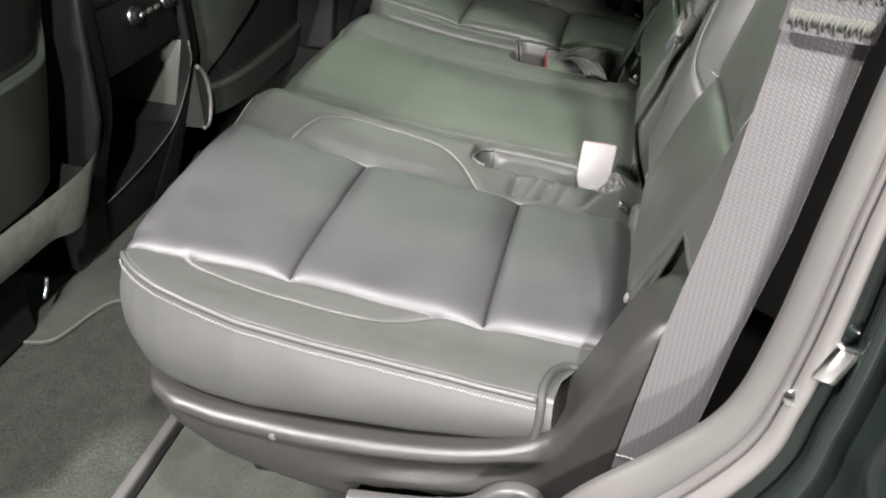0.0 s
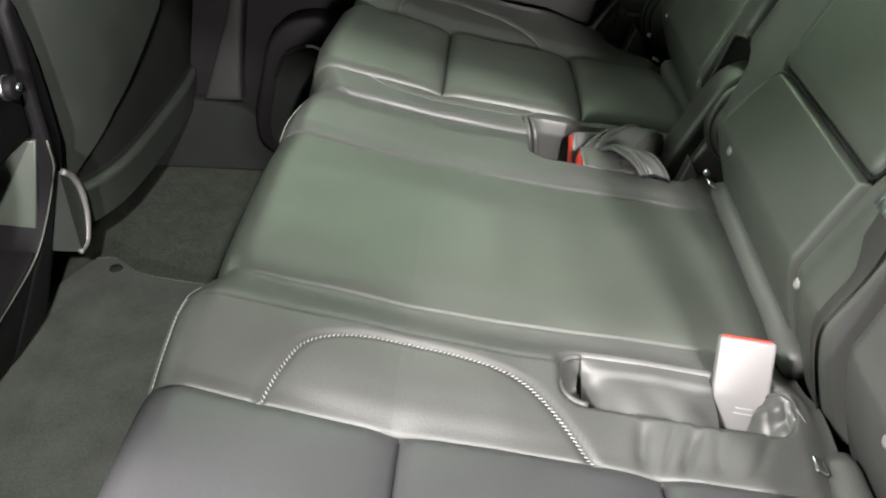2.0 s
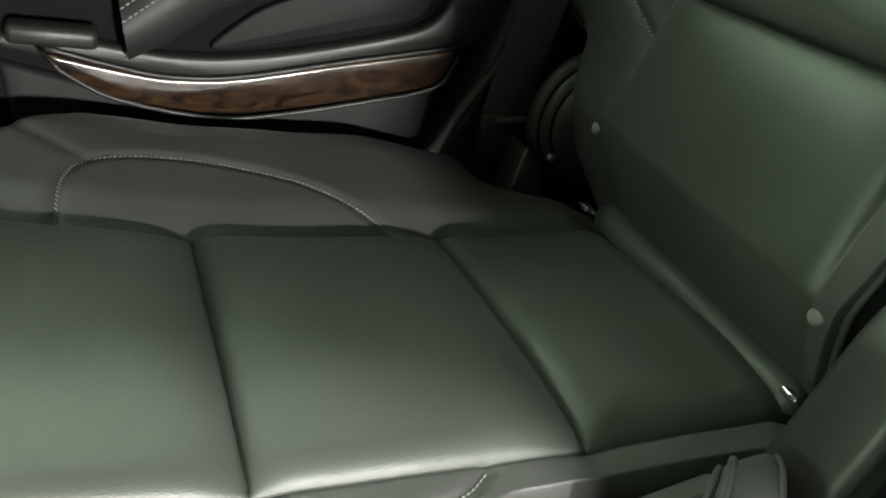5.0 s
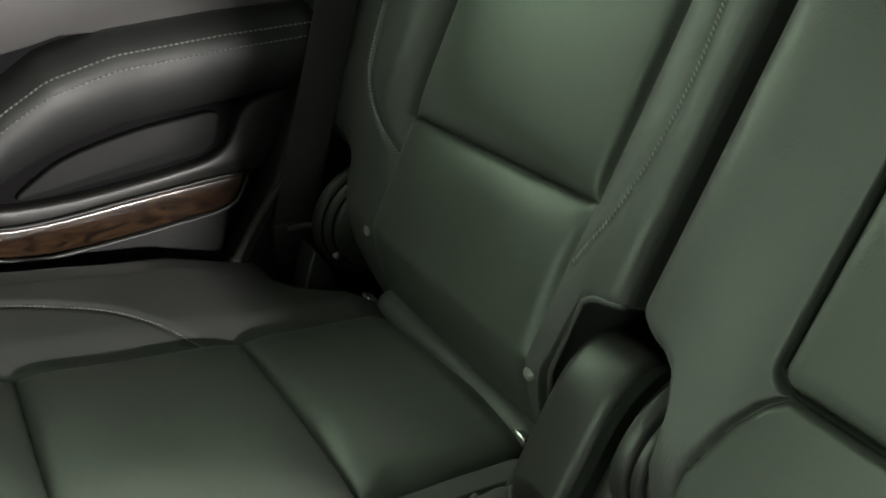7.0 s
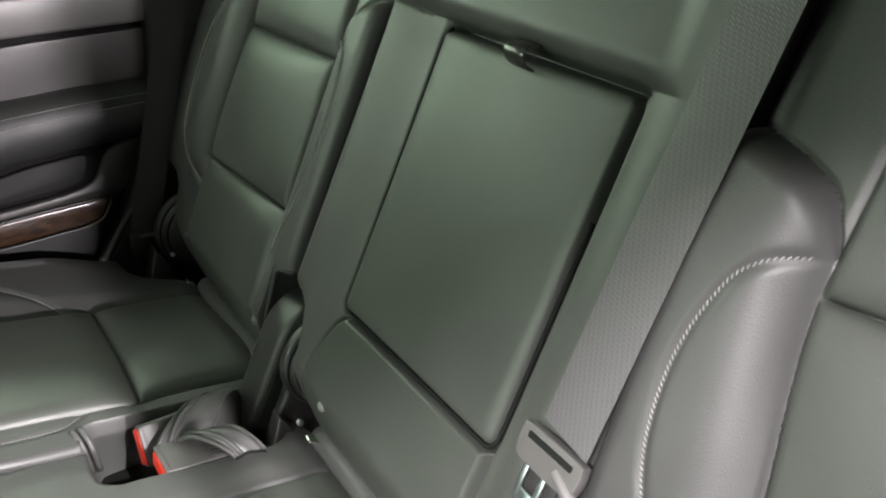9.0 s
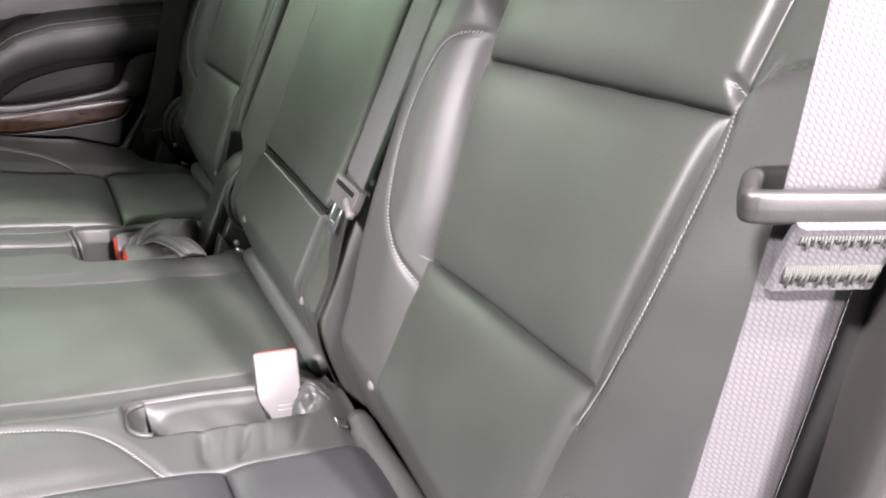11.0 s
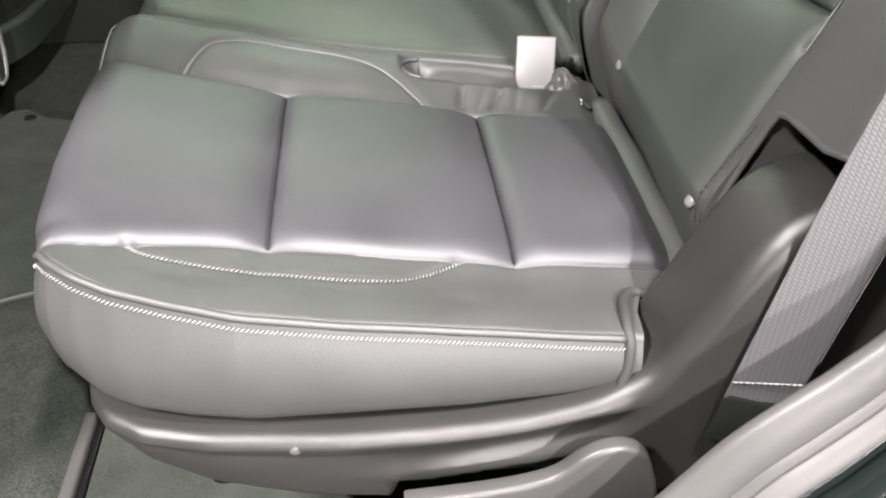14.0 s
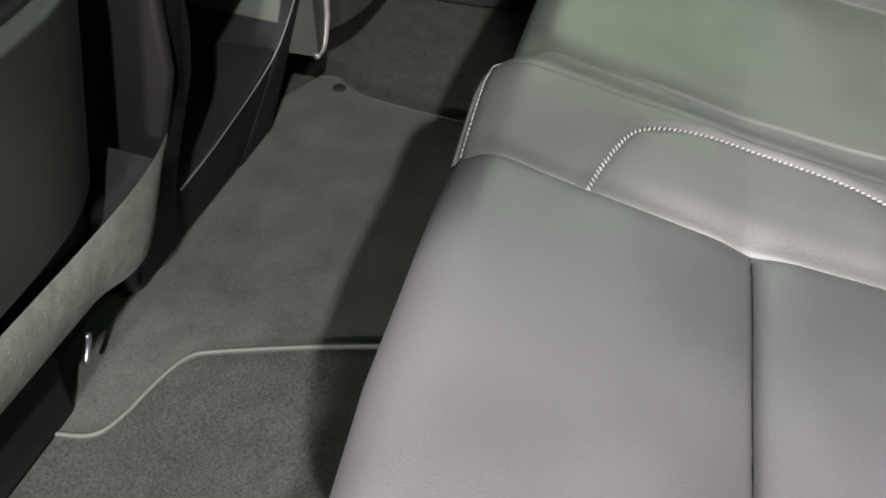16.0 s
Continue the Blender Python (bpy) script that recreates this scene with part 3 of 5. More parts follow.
# rolls of cover where cushion and backrest meet
for y0, y1, seat in ((0.168, 0.47, near_seat), (0.58, 0.90, near_seat), (1.045, 1.295, far_seat)):
    ys = np.linspace(y0, y1, 24)
    path = np.stack([0.497 + 0.0006 * np.sin(40 * ys), ys, 0.309 + 0.0005 * np.sin(60 * ys)], 1)
    tube("rear_roll", path, np.r_[0.0125, np.full(22, 0.0145), 0.0125], GREY_LEATHER, seat, sides=14)
for y, z, seat in ((1.034, 0.338, far_seat), (1.291, 0.324, far_seat), (0.452, 0.324, near_seat), (0.868, 0.336, near_seat)):
    part("hinge_pin", rbox((0.474, y, z), (0.012, 0.014, 0.004), 0.0012, rot=pose(0, 0, 0, 0, 30, 0)), CHROME, seat, "small bright metal pin")

# ---------------------------------------------------------------- backrests
E_UP, E_OUT, BACK0 = np.array([0.424, 0, 0.9056]), np.array([-0.9056, 0, 0.424]), np.array([0.481, 0, 0.389])


def back_place(s, y, h):
    s, y, h = np.broadcast_arrays(np.asarray(s, float), y, h)
    return BACK0 + s[..., None] * E_UP + h[..., None] * E_OUT + np.stack([0 * y, y, 0 * y], -1)


def round_up(t):
    """A rounded shoulder: steep at its foot, level at its top."""
    return 1 - (1 - np.clip(t, 0, 1)) ** 2.2


LOW_NEAR, TOP_NEAR = lerp([0.150, 0.436], [0.163, 0.141]), lerp([0.150, 0.436], [0.354, 0.326])
LOW_FAR, TOP_FAR = lerp([1.052, 1.302], [0.139, 0.124]), lerp([1.052, 1.302], [0.323, 0.314])


def back_pads(S, Y, y0, y1, low, top):
    LOW, TOP = low(Y), top(Y)
    e = np.minimum(Y - y0, y1 - Y)
    inside = 0.45 * (1 - (1 - np.clip(e / 0.014, 0, 1)) ** 2.5) + 0.55 * (1 - (1 - np.clip(e / 0.08, 0, 1)) ** 2)
    seam = np.minimum(np.abs(S - LOW), np.abs(S - TOP))
    roll = 1 - np.exp(-seam / 0.014)
    return 0.013 * inside * roll * (0.25 + 0.75 * step(S, -0.05, 0.11)) - 0.008 * np.exp(-seam / 0.0018) * step(e, 0.0, 0.008) - 0.003 * np.exp(-((e / 0.004) ** 2)) * (S > LOW)


N_IN = soft([(0.114, 0.408), (0.134, 0.440), (0.160, 0.470), (0.205, 0.487), (0.262, 0.489), (0.312, 0.477), (0.334, 0.461), (0.346, 0.442)], 50)
N_OUT = soft([(0.136, 0.148), (0.175, 0.131), (0.225, 0.126), (0.280, 0.126), (0.330, 0.129), (0.360, 0.142), (0.372, 0.157)], 50)
F_IN = soft([(0.095, 1.044), (0.140, 1.024), (0.210, 1.013), (0.280, 1.013), (0.330, 1.022), (0.345, 1.040)], 50)
F_OUT = soft([(0.085, 1.302), (0.120, 1.350), (0.160, 1.376), (0.230, 1.388), (0.290, 1.380), (0.330, 1.355), (0.345, 1.318)], 50)


def foot(S):
    """The backrest's foot curves away to the rear."""
    return -0.085 * np.clip((0.012 - S) / 0.10, 0, 2) ** 1.3


def head_s(y, k):
    """Height along the backrest of the head seam over a bolster that starts at y."""
    d = np.array([-0.3, -0.001, 0.003, 0.012, 0.024, 0.045, 0.076, 0.3])
    z = np.array([0.345, 0.345, 0.360, 0.378, 0.389, 0.398, 0.406, 0.43])
    return lambda Y: np.interp((Y - y) * k, d, z)


HEADS = {"near": (head_s(0.436, 1), head_s(0.150, -1)), "far": (head_s(1.052, -1), head_s(1.302, 1))}


def near_warp(S, Y):
    return Y + 0.026 * (1 - step(S, 0.15, 0.34)) * step(Y, 0.28, 0.40)


def near_back(S, Y0):
    Y = near_warp(S, Y0)
    h = back_pads(S, Y, 0.150, 0.436, LOW_NEAR, TOP_NEAR) + foot(S) - 0.014 * step(Y, 0.13, 0.44) * (1 - step(S, 0.12, 0.34)) + 0.003 * (1 - step(Y, 0.13, 0.27))
    inner, outer = (f(Y) - S for f in HEADS["near"])
    h += 0.027 * round_up((Y - 0.436) / 0.040) * step(S, -0.02, 0.17) * round_up(inner / 0.022) + 0.018 * round_up((0.150 - Y) / 0.035) * step(S, 0.05, 0.2) * round_up(outer / 0.022)
    h -= 0.003 * (np.exp(-((inner / 0.003) ** 2)) * (Y > 0.436) + np.exp(-((outer / 0.003) ** 2)) * (Y < 0.150))
    for p in (N_IN, N_OUT):
        h -= 0.003 * np.exp(-((near_path(S, Y0, p) / 0.004) ** 2))
    return h + 0.001 * np.sin(19 * S + 3) * np.sin(14 * Y)


def far_back(S, Y):
    h = back_pads(S, Y, 1.052, 1.302, LOW_FAR, TOP_FAR) + foot(S)
    inner, outer = (f(Y) - S for f in HEADS["far"])
    h += 0.012 * round_up((1.052 - Y) / 0.030) * step(S, 0.0, 0.14) * round_up(inner / 0.022) + 0.022 * round_up((Y - 1.302) / 0.040) * step(S, 0.02, 0.15) * round_up(outer / 0.022)
    h -= 0.003 * (np.exp(-((inner / 0.003) ** 2)) * (Y < 1.052) + np.exp(-((outer / 0.003) ** 2)) * (Y > 1.302))
    for p in (F_IN, F_OUT):
        h -= 0.003 * np.exp(-((near_path(S, Y, p) / 0.004) ** 2))
    return h + 0.001 * np.sin(19 * S + 1) * np.sin(14 * Y)


ARM = (0.616, 0.872, 0.103, 0.398)  # folded armrest: y0, y1, s0, s1


def rounded_rect(S, Y, y0, y1, s0, s1, r):
    qy, qs = np.abs(Y - (y0 + y1) / 2) - (y1 - y0) / 2 + r, np.abs(S - (s0 + s1) / 2) - (s1 - s0) / 2 + r
    return r - np.hypot(np.maximum(qy, 0), np.maximum(qs, 0)) - np.minimum(np.maximum(qy, qs), 0)


LOWER_EDGE = lerp([-0.2, -0.05, 0.02, 0.06, 0.085, 0.096, 0.1015], [0.905, 0.902, 0.897, 0.886, 0.873, 0.862, 0.850])


def lower_centre(S, Y):
    """Distance inside the panel below the folded armrest."""
    return np.minimum(np.minimum(0.1015 - S, Y - 0.616), LOWER_EDGE(S) - Y)


def mid_back(S, Y):
    e = rounded_rect(S, Y, *ARM, 0.012)
    h = 0.005 * (1 - (1 - np.clip((e + 0.001) / 0.018, 0, 1)) ** 2.5) - 0.010 * np.exp(-(((e + 0.002) / 0.0030) ** 2))
    low = lower_centre(S, Y)
    h += 0.005 * step(low, -0.002, 0.008) - 0.007 * np.exp(-((low / 0.003) ** 2))
    # side rolls stand a little proud
    h += 0.010 * step(Y, 0.880, 0.955) + 0.006 * (1 - step(Y, 0.575, 0.605))
    # head of the backrest overhangs the armrest
    wide = step(Y, 0.560, 0.625)
    h += 0.016 * round_up((S - 0.404) / 0.022) * wide + 0.016 * step(S, 0.36, 0.50) * (1 - wide) + foot(S)
    h -= 0.012 * np.exp(-(((S - 0.4005) / 0.0045) ** 2)) * step(Y, 0.606, 0.622) * (1 - step(Y, 0.862, 0.880))
    return h + 0.0012 * np.sin(12 * S + 1) * np.sin(15 * Y)


def backrest(seat, name, height, y0, y1, low, regions, hems, radius=(0.014, 0.025), top=0.60, ns=280, ny=210, marks_s=(), marks_y=(), slant=None):
    ys = spaced(y0, y1, ny, (y0, *marks_y, y1))
    s0 = low(ys)
    q = spaced(0, 1, ns, [(m + 0.085) / 0.685 for m in marks_s], 0.028, 4.0)
    S = s0[None] + (top - s0)[None] * q[:, None]
    if slant is not None:
        S = S + slant(ys)[None] * (step(S, 0.0, 0.12) * (1 - step(S, 0.40, 0.56)))
    Y = np.broadcast_to(ys[None], S.shape)
    H = height(S, Y)
    for rad, d in ((radius[0], Y - y0), (radius[1], y1 - Y)):
        H = H - np.where(d < rad, rad - np.sqrt(np.maximum(rad**2 - (rad - d) ** 2, 0)), 0)
    ds = S - s0[None]
    H = H - np.where(ds < 0.012, 0.012 - np.sqrt(np.maximum(0.012**2 - (0.012 - ds) ** 2, 0)), 0)
    P = back_place(S, Y, H)
    # body: both flanks, foot and top turn back to the rear shell
    rim = np.vstack([P[::-1, 0], P[0, 1:], P[1:, -1], P[-1, -2:0:-1]])
    rows = [rim - E_OUT * k for k in (0, 0.02, 0.05, 0.09)]
    shrunk = rows[-1] * 0.96 + rows[-1].mean(0) * 0.04
    rows = np.array(rows + [shrunk])
    rows = np.concatenate([rows, rows[:, :1]], 1)
    body = sheet(name, rows, GREY_LEATHER, seat)
    fs, fy = (S[:-1, :-1] + S[1:, 1:]) / 2, (Y[:-1, :-1] + Y[1:, 1:]) / 2
    left = np.ones(fs.shape, bool)
    for pname, mat, test in regions:
        mask = left & test(fs, fy)
        left &= ~mask
        if mask.any():
            sheet(pname, P, mat, body, mask=mask)
    for lo, hi in hems:
        row = np.array([p for p in P[0] if lo < p[1] < hi])
        tube("cover_edge", resample(row - E_OUT * 0.0012, 0.005), 0.0030, GREY_LEATHER, body)
    return body


def pads(y0, y1, low, top, heads):
    return [("lower_panel", GREEN_LIT_LEATHER, lambda S, Y: (Y > y0) & (Y < y1) & (S < low(Y))), ("middle_panel", GREEN_LIT_LEATHER, lambda S, Y: (Y > y0) & (Y < y1) & (S > low(Y)) & (S < top(Y))),
            ("upper_panel", GREEN_LIT_LEATHER, lambda S, Y: ((Y > y0) & (Y < y1) & (S > top(Y))) | ((Y >= y1 - 0.002) & (S > heads[1](Y))) | ((Y <= y0 + 0.002) & (S > heads[0](Y)))), ("near_side_bolster", GREY_LEATHER, lambda S, Y: Y < y0 + 0.01), ("far_side_bolster", GREY_LEATHER, lambda S, Y: Y > y0)]


near_backrest = backrest(near_seat, "backrest", near_back, 0.036, 0.527, lerp([0.036, 0.064, 0.114, 0.126, 0.131, 0.134, 0.136, 0.140, 0.5], [0.100, 0.092, 0.089, 0.086, 0.075, 0.045, 0.0, -0.085, -0.085]), [(n, m, lambda S, Y, f=f: f(S, near_warp(S, Y))) for n, m, f in pads(0.150, 0.436, LOW_NEAR, TOP_NEAR, HEADS["near"][::-1])], [(0.04, 0.152)], marks_s=(0.152, 0.340, 0.39), marks_y=(0.128, 0.150, 0.412, 0.436, 0.487), ns=340, ny=260, slant=lerp([0.150, 0.436], [0.0126, -0.0126]))
mid_backrest = backrest(near_seat, "centre_backrest", mid_back, 0.530, 0.980, lerp([0.53, 0.900, 0.912, 0.922, 0.932, 0.946, 0.98], [-0.085, -0.085, -0.03, 0.04, 0.068, 0.080, 0.090]),
    [("folded_armrest", GREEN_LIT_LEATHER, lambda S, Y: rounded_rect(S, Y, *ARM, 0.012) > 0), ("lower_panel", GREEN_LIT_LEATHER, lambda S, Y: lower_centre(S, Y) > 0),
     ("head_panel", GREEN_LIT_LEATHER, lambda S, Y: S > 0.40), ("side_roll", GREY_LEATHER, lambda S, Y: Y > 0.74), ("belt_side_panel", GREEN_LIT_LEATHER, lambda S, Y: Y < 0.74)], [(0.895, 0.978)], marks_s=(0.1015, 0.400), marks_y=(0.614, 0.874), ns=300, ny=260)
far_backrest = backrest(far_seat, "backrest", far_back, 0.988, 1.470, lerp([0.988, 1.015, 1.024, 1.034, 1.046, 1.33, 1.36, 1.375, 1.395, 1.47], [0.083, 0.077, 0.070, 0.01, -0.085, -0.085, -0.04, 0.05, 0.066, 0.075]), pads(1.052, 1.302, LOW_FAR, TOP_FAR, HEADS["far"]), [(0.99, 1.045), (1.335, 1.465)], marks_s=(0.132, 0.318, 0.39), marks_y=(1.026, 1.052, 1.302, 1.38), ns=320, slant=lerp([1.052, 1.302], [0.006, -0.006]))
for body, height, path in ((near_backrest, near_back, N_IN), (near_backrest, near_back, N_OUT), (far_backrest, far_back, F_IN), (far_backrest, far_back, F_OUT)):
    stitching("stitching", back_place(path[:, 0], path[:, 1], height(path[:, 0], path[:, 1]) + (0.0016 if body is near_backrest else 0.0038)), body, normal=E_OUT, radius=0.00050 if path is N_OUT else 0.00062 if path is N_IN else 0.00080, length=0.0027, gap=0.0005 if path is N_OUT else 0.0011, slant=0.0005 if path is N_OUT else 0.0012)
for y, height, body in ((0.158, near_back, near_backrest), (0.426, near_back, near_backrest), (0.604, mid_back, mid_backrest), (0.851, mid_back, mid_backrest), (1.047, far_back, far_backrest), (1.315, far_back, far_backrest)):
    h = float(height(np.array(0.0), np.array(y)))
    part("button", disc(tuple(back_place(0.0, y, h - 0.001)), tuple(E_OUT), 0.0064, 0.003, dome=0.0036), BUTTON, body, "round grey cover button")

# sunk stitches beside the hem that hangs over the recliner cover
hs = np.linspace(0.078, -0.055, 40)
hy = np.interp(hs, [-0.055, 0.0, 0.05, 0.078], [0.151, 0.147, 0.145, 0.141])
stitching("stitching", back_place(hs, hy, near_back(hs, hy) + 0.0006), near_backrest, normal=E_OUT, radius=0.0005, gap=0.002, label="dark sunk stitches").data.materials[0] = KNIT_HEM

# near-black tube as the gap's shade, below and beside the folded armrest
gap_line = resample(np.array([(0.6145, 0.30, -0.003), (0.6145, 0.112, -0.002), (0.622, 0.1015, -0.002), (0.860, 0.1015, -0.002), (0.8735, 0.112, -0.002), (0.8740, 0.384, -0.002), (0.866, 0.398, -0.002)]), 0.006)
tube("armrest_gap_shade", back_place(gap_line[:, 1], gap_line[:, 0], gap_line[:, 2]), 0.0020, KNIT_AND_SHADE, mid_backrest, "near-black tube as the gap's shade beside the armrest")

# strap that lets the armrest down
w = np.linspace(0, math.pi, 14)
strap_path = back_place(0.403 - 0.010 * np.cos(w) - 0.006, 0.742 + 0 * w, 0.006 + 0.017 * np.sin(w))
belt("pull_strap", strap_path, np.tile([0, 1, 0], (14, 1)), 0.026, 0.0025, STRAP, mid_backrest, "glossy black pull strap")

# ---------------------------------------------------------------- seat plastics


FAR_COVER = [*soft([(0.418, 0.255), (0.430, 0.287), (0.4395, 0.308), (0.457, 0.344), (0.484, 0.400), (0.504, 0.423), (0.524, 0.432), (0.545, 0.425), (0.558, 0.39)], 40), (0.54, 0.30), (0.50, 0.22), (0.43, 0.22)]


def recliner_cover(name, outline, seat, y0, y1, label, dx=0.0, dz=0.0, bevel=0.010):
    """Curved plastic cover over the backrest hinge: a band that climbs from the seat foot to the backrest."""
    return part(name, prism([(x + dx, z + dz) for x, z in outline], "y", y0, y1, bevel, 4), COVER_PLASTIC, seat, label)


recliner_cover("recliner_cover", FAR_COVER, far_seat, 0.964, 1.020, "dark plastic recliner cover")
# Near-black plate puts the gap's shade over the cover's flank.
part("hinge_gap_shade", prism([(x + 0.004, z - 0.003) for x, z in FAR_COVER], "y", 0.956, 0.9645, 0.001), KNIT_AND_SHADE, near_seat, "black plate standing for the hinge gap's shade")
recliner_cover("hinge_plate", FAR_COVER, near_seat, 0.938, 0.957, "dark plastic hinge plate", dx=0.014, dz=-0.008, bevel=0.006)


def hinge_hub(seat, x, y, z, r):
    """Stepped round hub of a backrest hinge; black discs stand for the shaded grooves between its rings."""
    hub = part("hinge_hub", disc((x, y, z), (0, -1, 0), r, 0.012, 0.003, 44), COVER_PLASTIC, seat, "round black hinge hub")
    for k, (q, d, m) in enumerate(((0.93, 0.0135, KNIT_AND_SHADE), (0.89, 0.020, COVER_PLASTIC), (0.80, 0.0215, KNIT_AND_SHADE), (0.76, 0.027, COVER_PLASTIC))):
        part("hub_groove_shade" if m is KNIT_AND_SHADE else "hub_ring", disc((x, y, z), (0, -1, 0), r * q, d, 0.0006 if m is KNIT_AND_SHADE else 0.003, 44), m, hub)
    return hub


hinge_hub(near_seat, 0.528, 0.940, 0.380, 0.056)
hinge_hub(far_seat, 0.520, 1.384, 0.363, 0.064)
for seat, y0, y1, o in ((far_seat, 1.366, 1.402, [(0.424, 0.255), (0.436, 0.300), (0.451, 0.346), (0.465, 0.326), (0.474, 0.292), (0.486, 0.255)]), (near_seat, 0.915, 0.940, [(0.434, 0.250), (0.444, 0.288), (0.459, 0.338), (0.471, 0.316), (0.490, 0.298), (0.508, 0.250)])):
    br = part("hinge_bracket", prism(o, "y", y0, y1, 0.003, 2), COVER_PLASTIC, seat, "dark hinge bracket")
    tube("bracket_edge", [(o[1][0], y0 + 0.001, o[1][1]), (o[2][0], y0 + 0.001, o[2][1]), (o[3][0], y0 + 0.001, o[3][1])], 0.0016, PALE_PLASTIC, br, "pale edge of the bracket")
    part("bracket_bolt", disc((o[3][0] + 0.008, y0 - 0.001, o[3][1] + 0.010), (0, -1, 0.2), 0.004, 0.005, 0.001, 10), STEEL, br)

# side moulding of the near seat: valance below the cushion that sweeps up into the recliner cover
MOULD_X = [0.0, 0.03, 0.10, 0.20, 0.28, 0.34, 0.38, 0.405, 0.422, 0.436, 0.449, 0.466, 0.479, 0.493, 0.508, 0.530, 0.555, 0.585, 0.612, 0.630]
MOULD_Z = [0.262, 0.268, 0.268, 0.266, 0.267, 0.273, 0.282, 0.291, 0.301, 0.315, 0.340, 0.379, 0.407, 0.429, 0.443, 0.452, 0.450, 0.436, 0.405, 0.355]
BOTZ = lerp([0.0, 0.02, 0.045, 0.07, 0.10, 0.17, 0.25, 0.45, 0.63], [0.254, 0.246, 0.236, 0.226, 0.214, 0.196, 0.186, 0.180, 0.180])
crest = soft(np.array([MOULD_X, MOULD_Z]).T, 400)
xs = np.unique(np.r_[np.linspace(0.004, 0.40, 80), np.linspace(0.40, 0.63, 110)])
rows = []
for x in xs:
    zt, zb = float(np.interp(x, crest[:, 0], crest[:, 1])), float(BOTZ(x))
    yo = float(np.interp(x, [0.0, 0.006, 0.014, 0.03, 0.06, 0.11, 0.2, 0.42, 0.47, 0.63], [0.165, 0.135, 0.108, 0.083, 0.065, 0.054, 0.048, 0.046, 0.040, 0.040]))
    big = float(step(np.array(x), 0.385, 0.455))
    ry, rz = 0.012 + 0.006 * big, 0.010 + 0.016 * big
    yi = yo + 0.030 + 0.048 * float(step(np.array(x), 0.40, 0.43))
    rz = min(rz, max(0.006, zt - zb - 0.01))
    prof = [(yi, zt - 0.03), (yi, zt - 0.002), (yi - 0.003, zt), ((yi + yo + ry) / 2, zt + 0.001)]
    prof += [(yo + ry * (1 - math.sin(a)), zt - rz * (1 - math.cos(a))) for a in np.linspace(0, math.pi / 2, 12)]
    dent = 0.011 * float(step(np.array(x), 0.19, 0.34)) * (1 - float(step(np.array(x), 0.385, 0.435)))
    z0 = zt - rz
    for k in np.linspace(0.04, 1.0, 30):
        z = z0 + (zb - z0) * k
        y = yo + 0.003 * min(1, k * 6) * (1 - big) + 0.007 * k * k
        y += dent * math.sin(math.pi * min(1.0, max(0.0, (zt - 0.010 - z) / 0.042))) ** 1.5
        y += 0.022 * float(step(np.array(x), 0.240, 0.252)) * (1 - big) * float(step(np.array(0.208 + 0.16 * max(0, x - 0.27) - z), 0, 0.005))
        prof.append((y, z))
    prof.append((yo + 0.05, zb - 0.002))
    rows.append([(x, y, z) for y, z in prof])
valance = sheet("side_moulding", np.array(rows), MOULD_PLASTIC, near_seat, "grey grained plastic side moulding and recliner cover")
# recess line and the long release lever under it
lever_outline = [*soft([(0.250, 0.222), (0.320, 0.228), (0.360, 0.238), (0.380, 0.256), (0.395, 0.265), (0.413, 0.266), (0.430, 0.254), (0.441, 0.223)], 30), *soft([(0.448, 0.190), (0.415, 0.186), (0.37, 0.168), (0.32, 0.160), (0.27, 0.162)], 16)]
part("release_lever", prism(lever_outline, "y", 0.022, 0.037, 0.004, 3), PLASTIC, near_seat, "grey plastic release lever")
part("scuff", disc((0.172, 0.0505, 0.256), (0, -1, 0.1), 0.004, 0.0008, 0.0004, 14), RUBBER, valance, "pale scuff mark")
# seat frame and riser under the cushions
part("seat_riser", rbox((0.26, 0.58, 0.125), (0.42, 0.66, 0.22), 0.02), KNIT_AND_SHADE, near_seat, "dark seat riser")
part("seat_riser", rbox((0.24, 1.21, 0.125), (0.46, 0.36, 0.22), 0.02), KNIT_AND_SHADE, far_seat, "dark seat riser")
# folded cover flap at the rear end of the outer bolster
flap = soft([(0.452, 0.130, 0.319), (0.437, 0.130, 0.3235), (0.426, 0.116, 0.3290), (0.420, 0.094, 0.3345), (0.4175, 0.077, 0.3345), (0.418, 0.067, 0.327), (0.417, 0.0625, 0.308), (0.412, 0.061, 0.282)], 40)
tube("cover_hem", flap, 0.0042, KNIT_HEM, near_cushion, "rolled vinyl hem", sides=10)

# ---------------------------------------------------------------- belts and buckles
near_belt = thing("seat_belt", "grey woven seat belt hanging beside the near seat", "seat belt", group="seat belts")
zs = np.linspace(0.30, 1.08, 40)
bx = np.interp(zs, [0.30, 0.345, 0.455, 0.545, 0.65, 0.72, 1.08], [0.505, 0.512, 0.530, 0.548, 0.562, 0.570, 0.600])
by = np.interp(zs, [0.30, 0.5, 0.72, 1.08], [0.030, 0.028, 0.024, 0.03])
path = np.stack([bx, by, zs], 1)
turn = np.interp(zs, [0.30, 0.5, 1.08], [0.25, 0.32, 0.40])
belt("webbing", path, np.stack([np.cos(turn), -np.sin(turn), 0 * turn], 1), 0.048, 0.0016, WEBBING, near_belt)
part("anchor", rbox((0.502, 0.032, 0.276), (0.046, 0.008, 0.05), 0.004, rot=pose(0, 0, 0, 0, 8, -14)), KNIT_AND_SHADE, near_belt, "dark anchor sleeve")
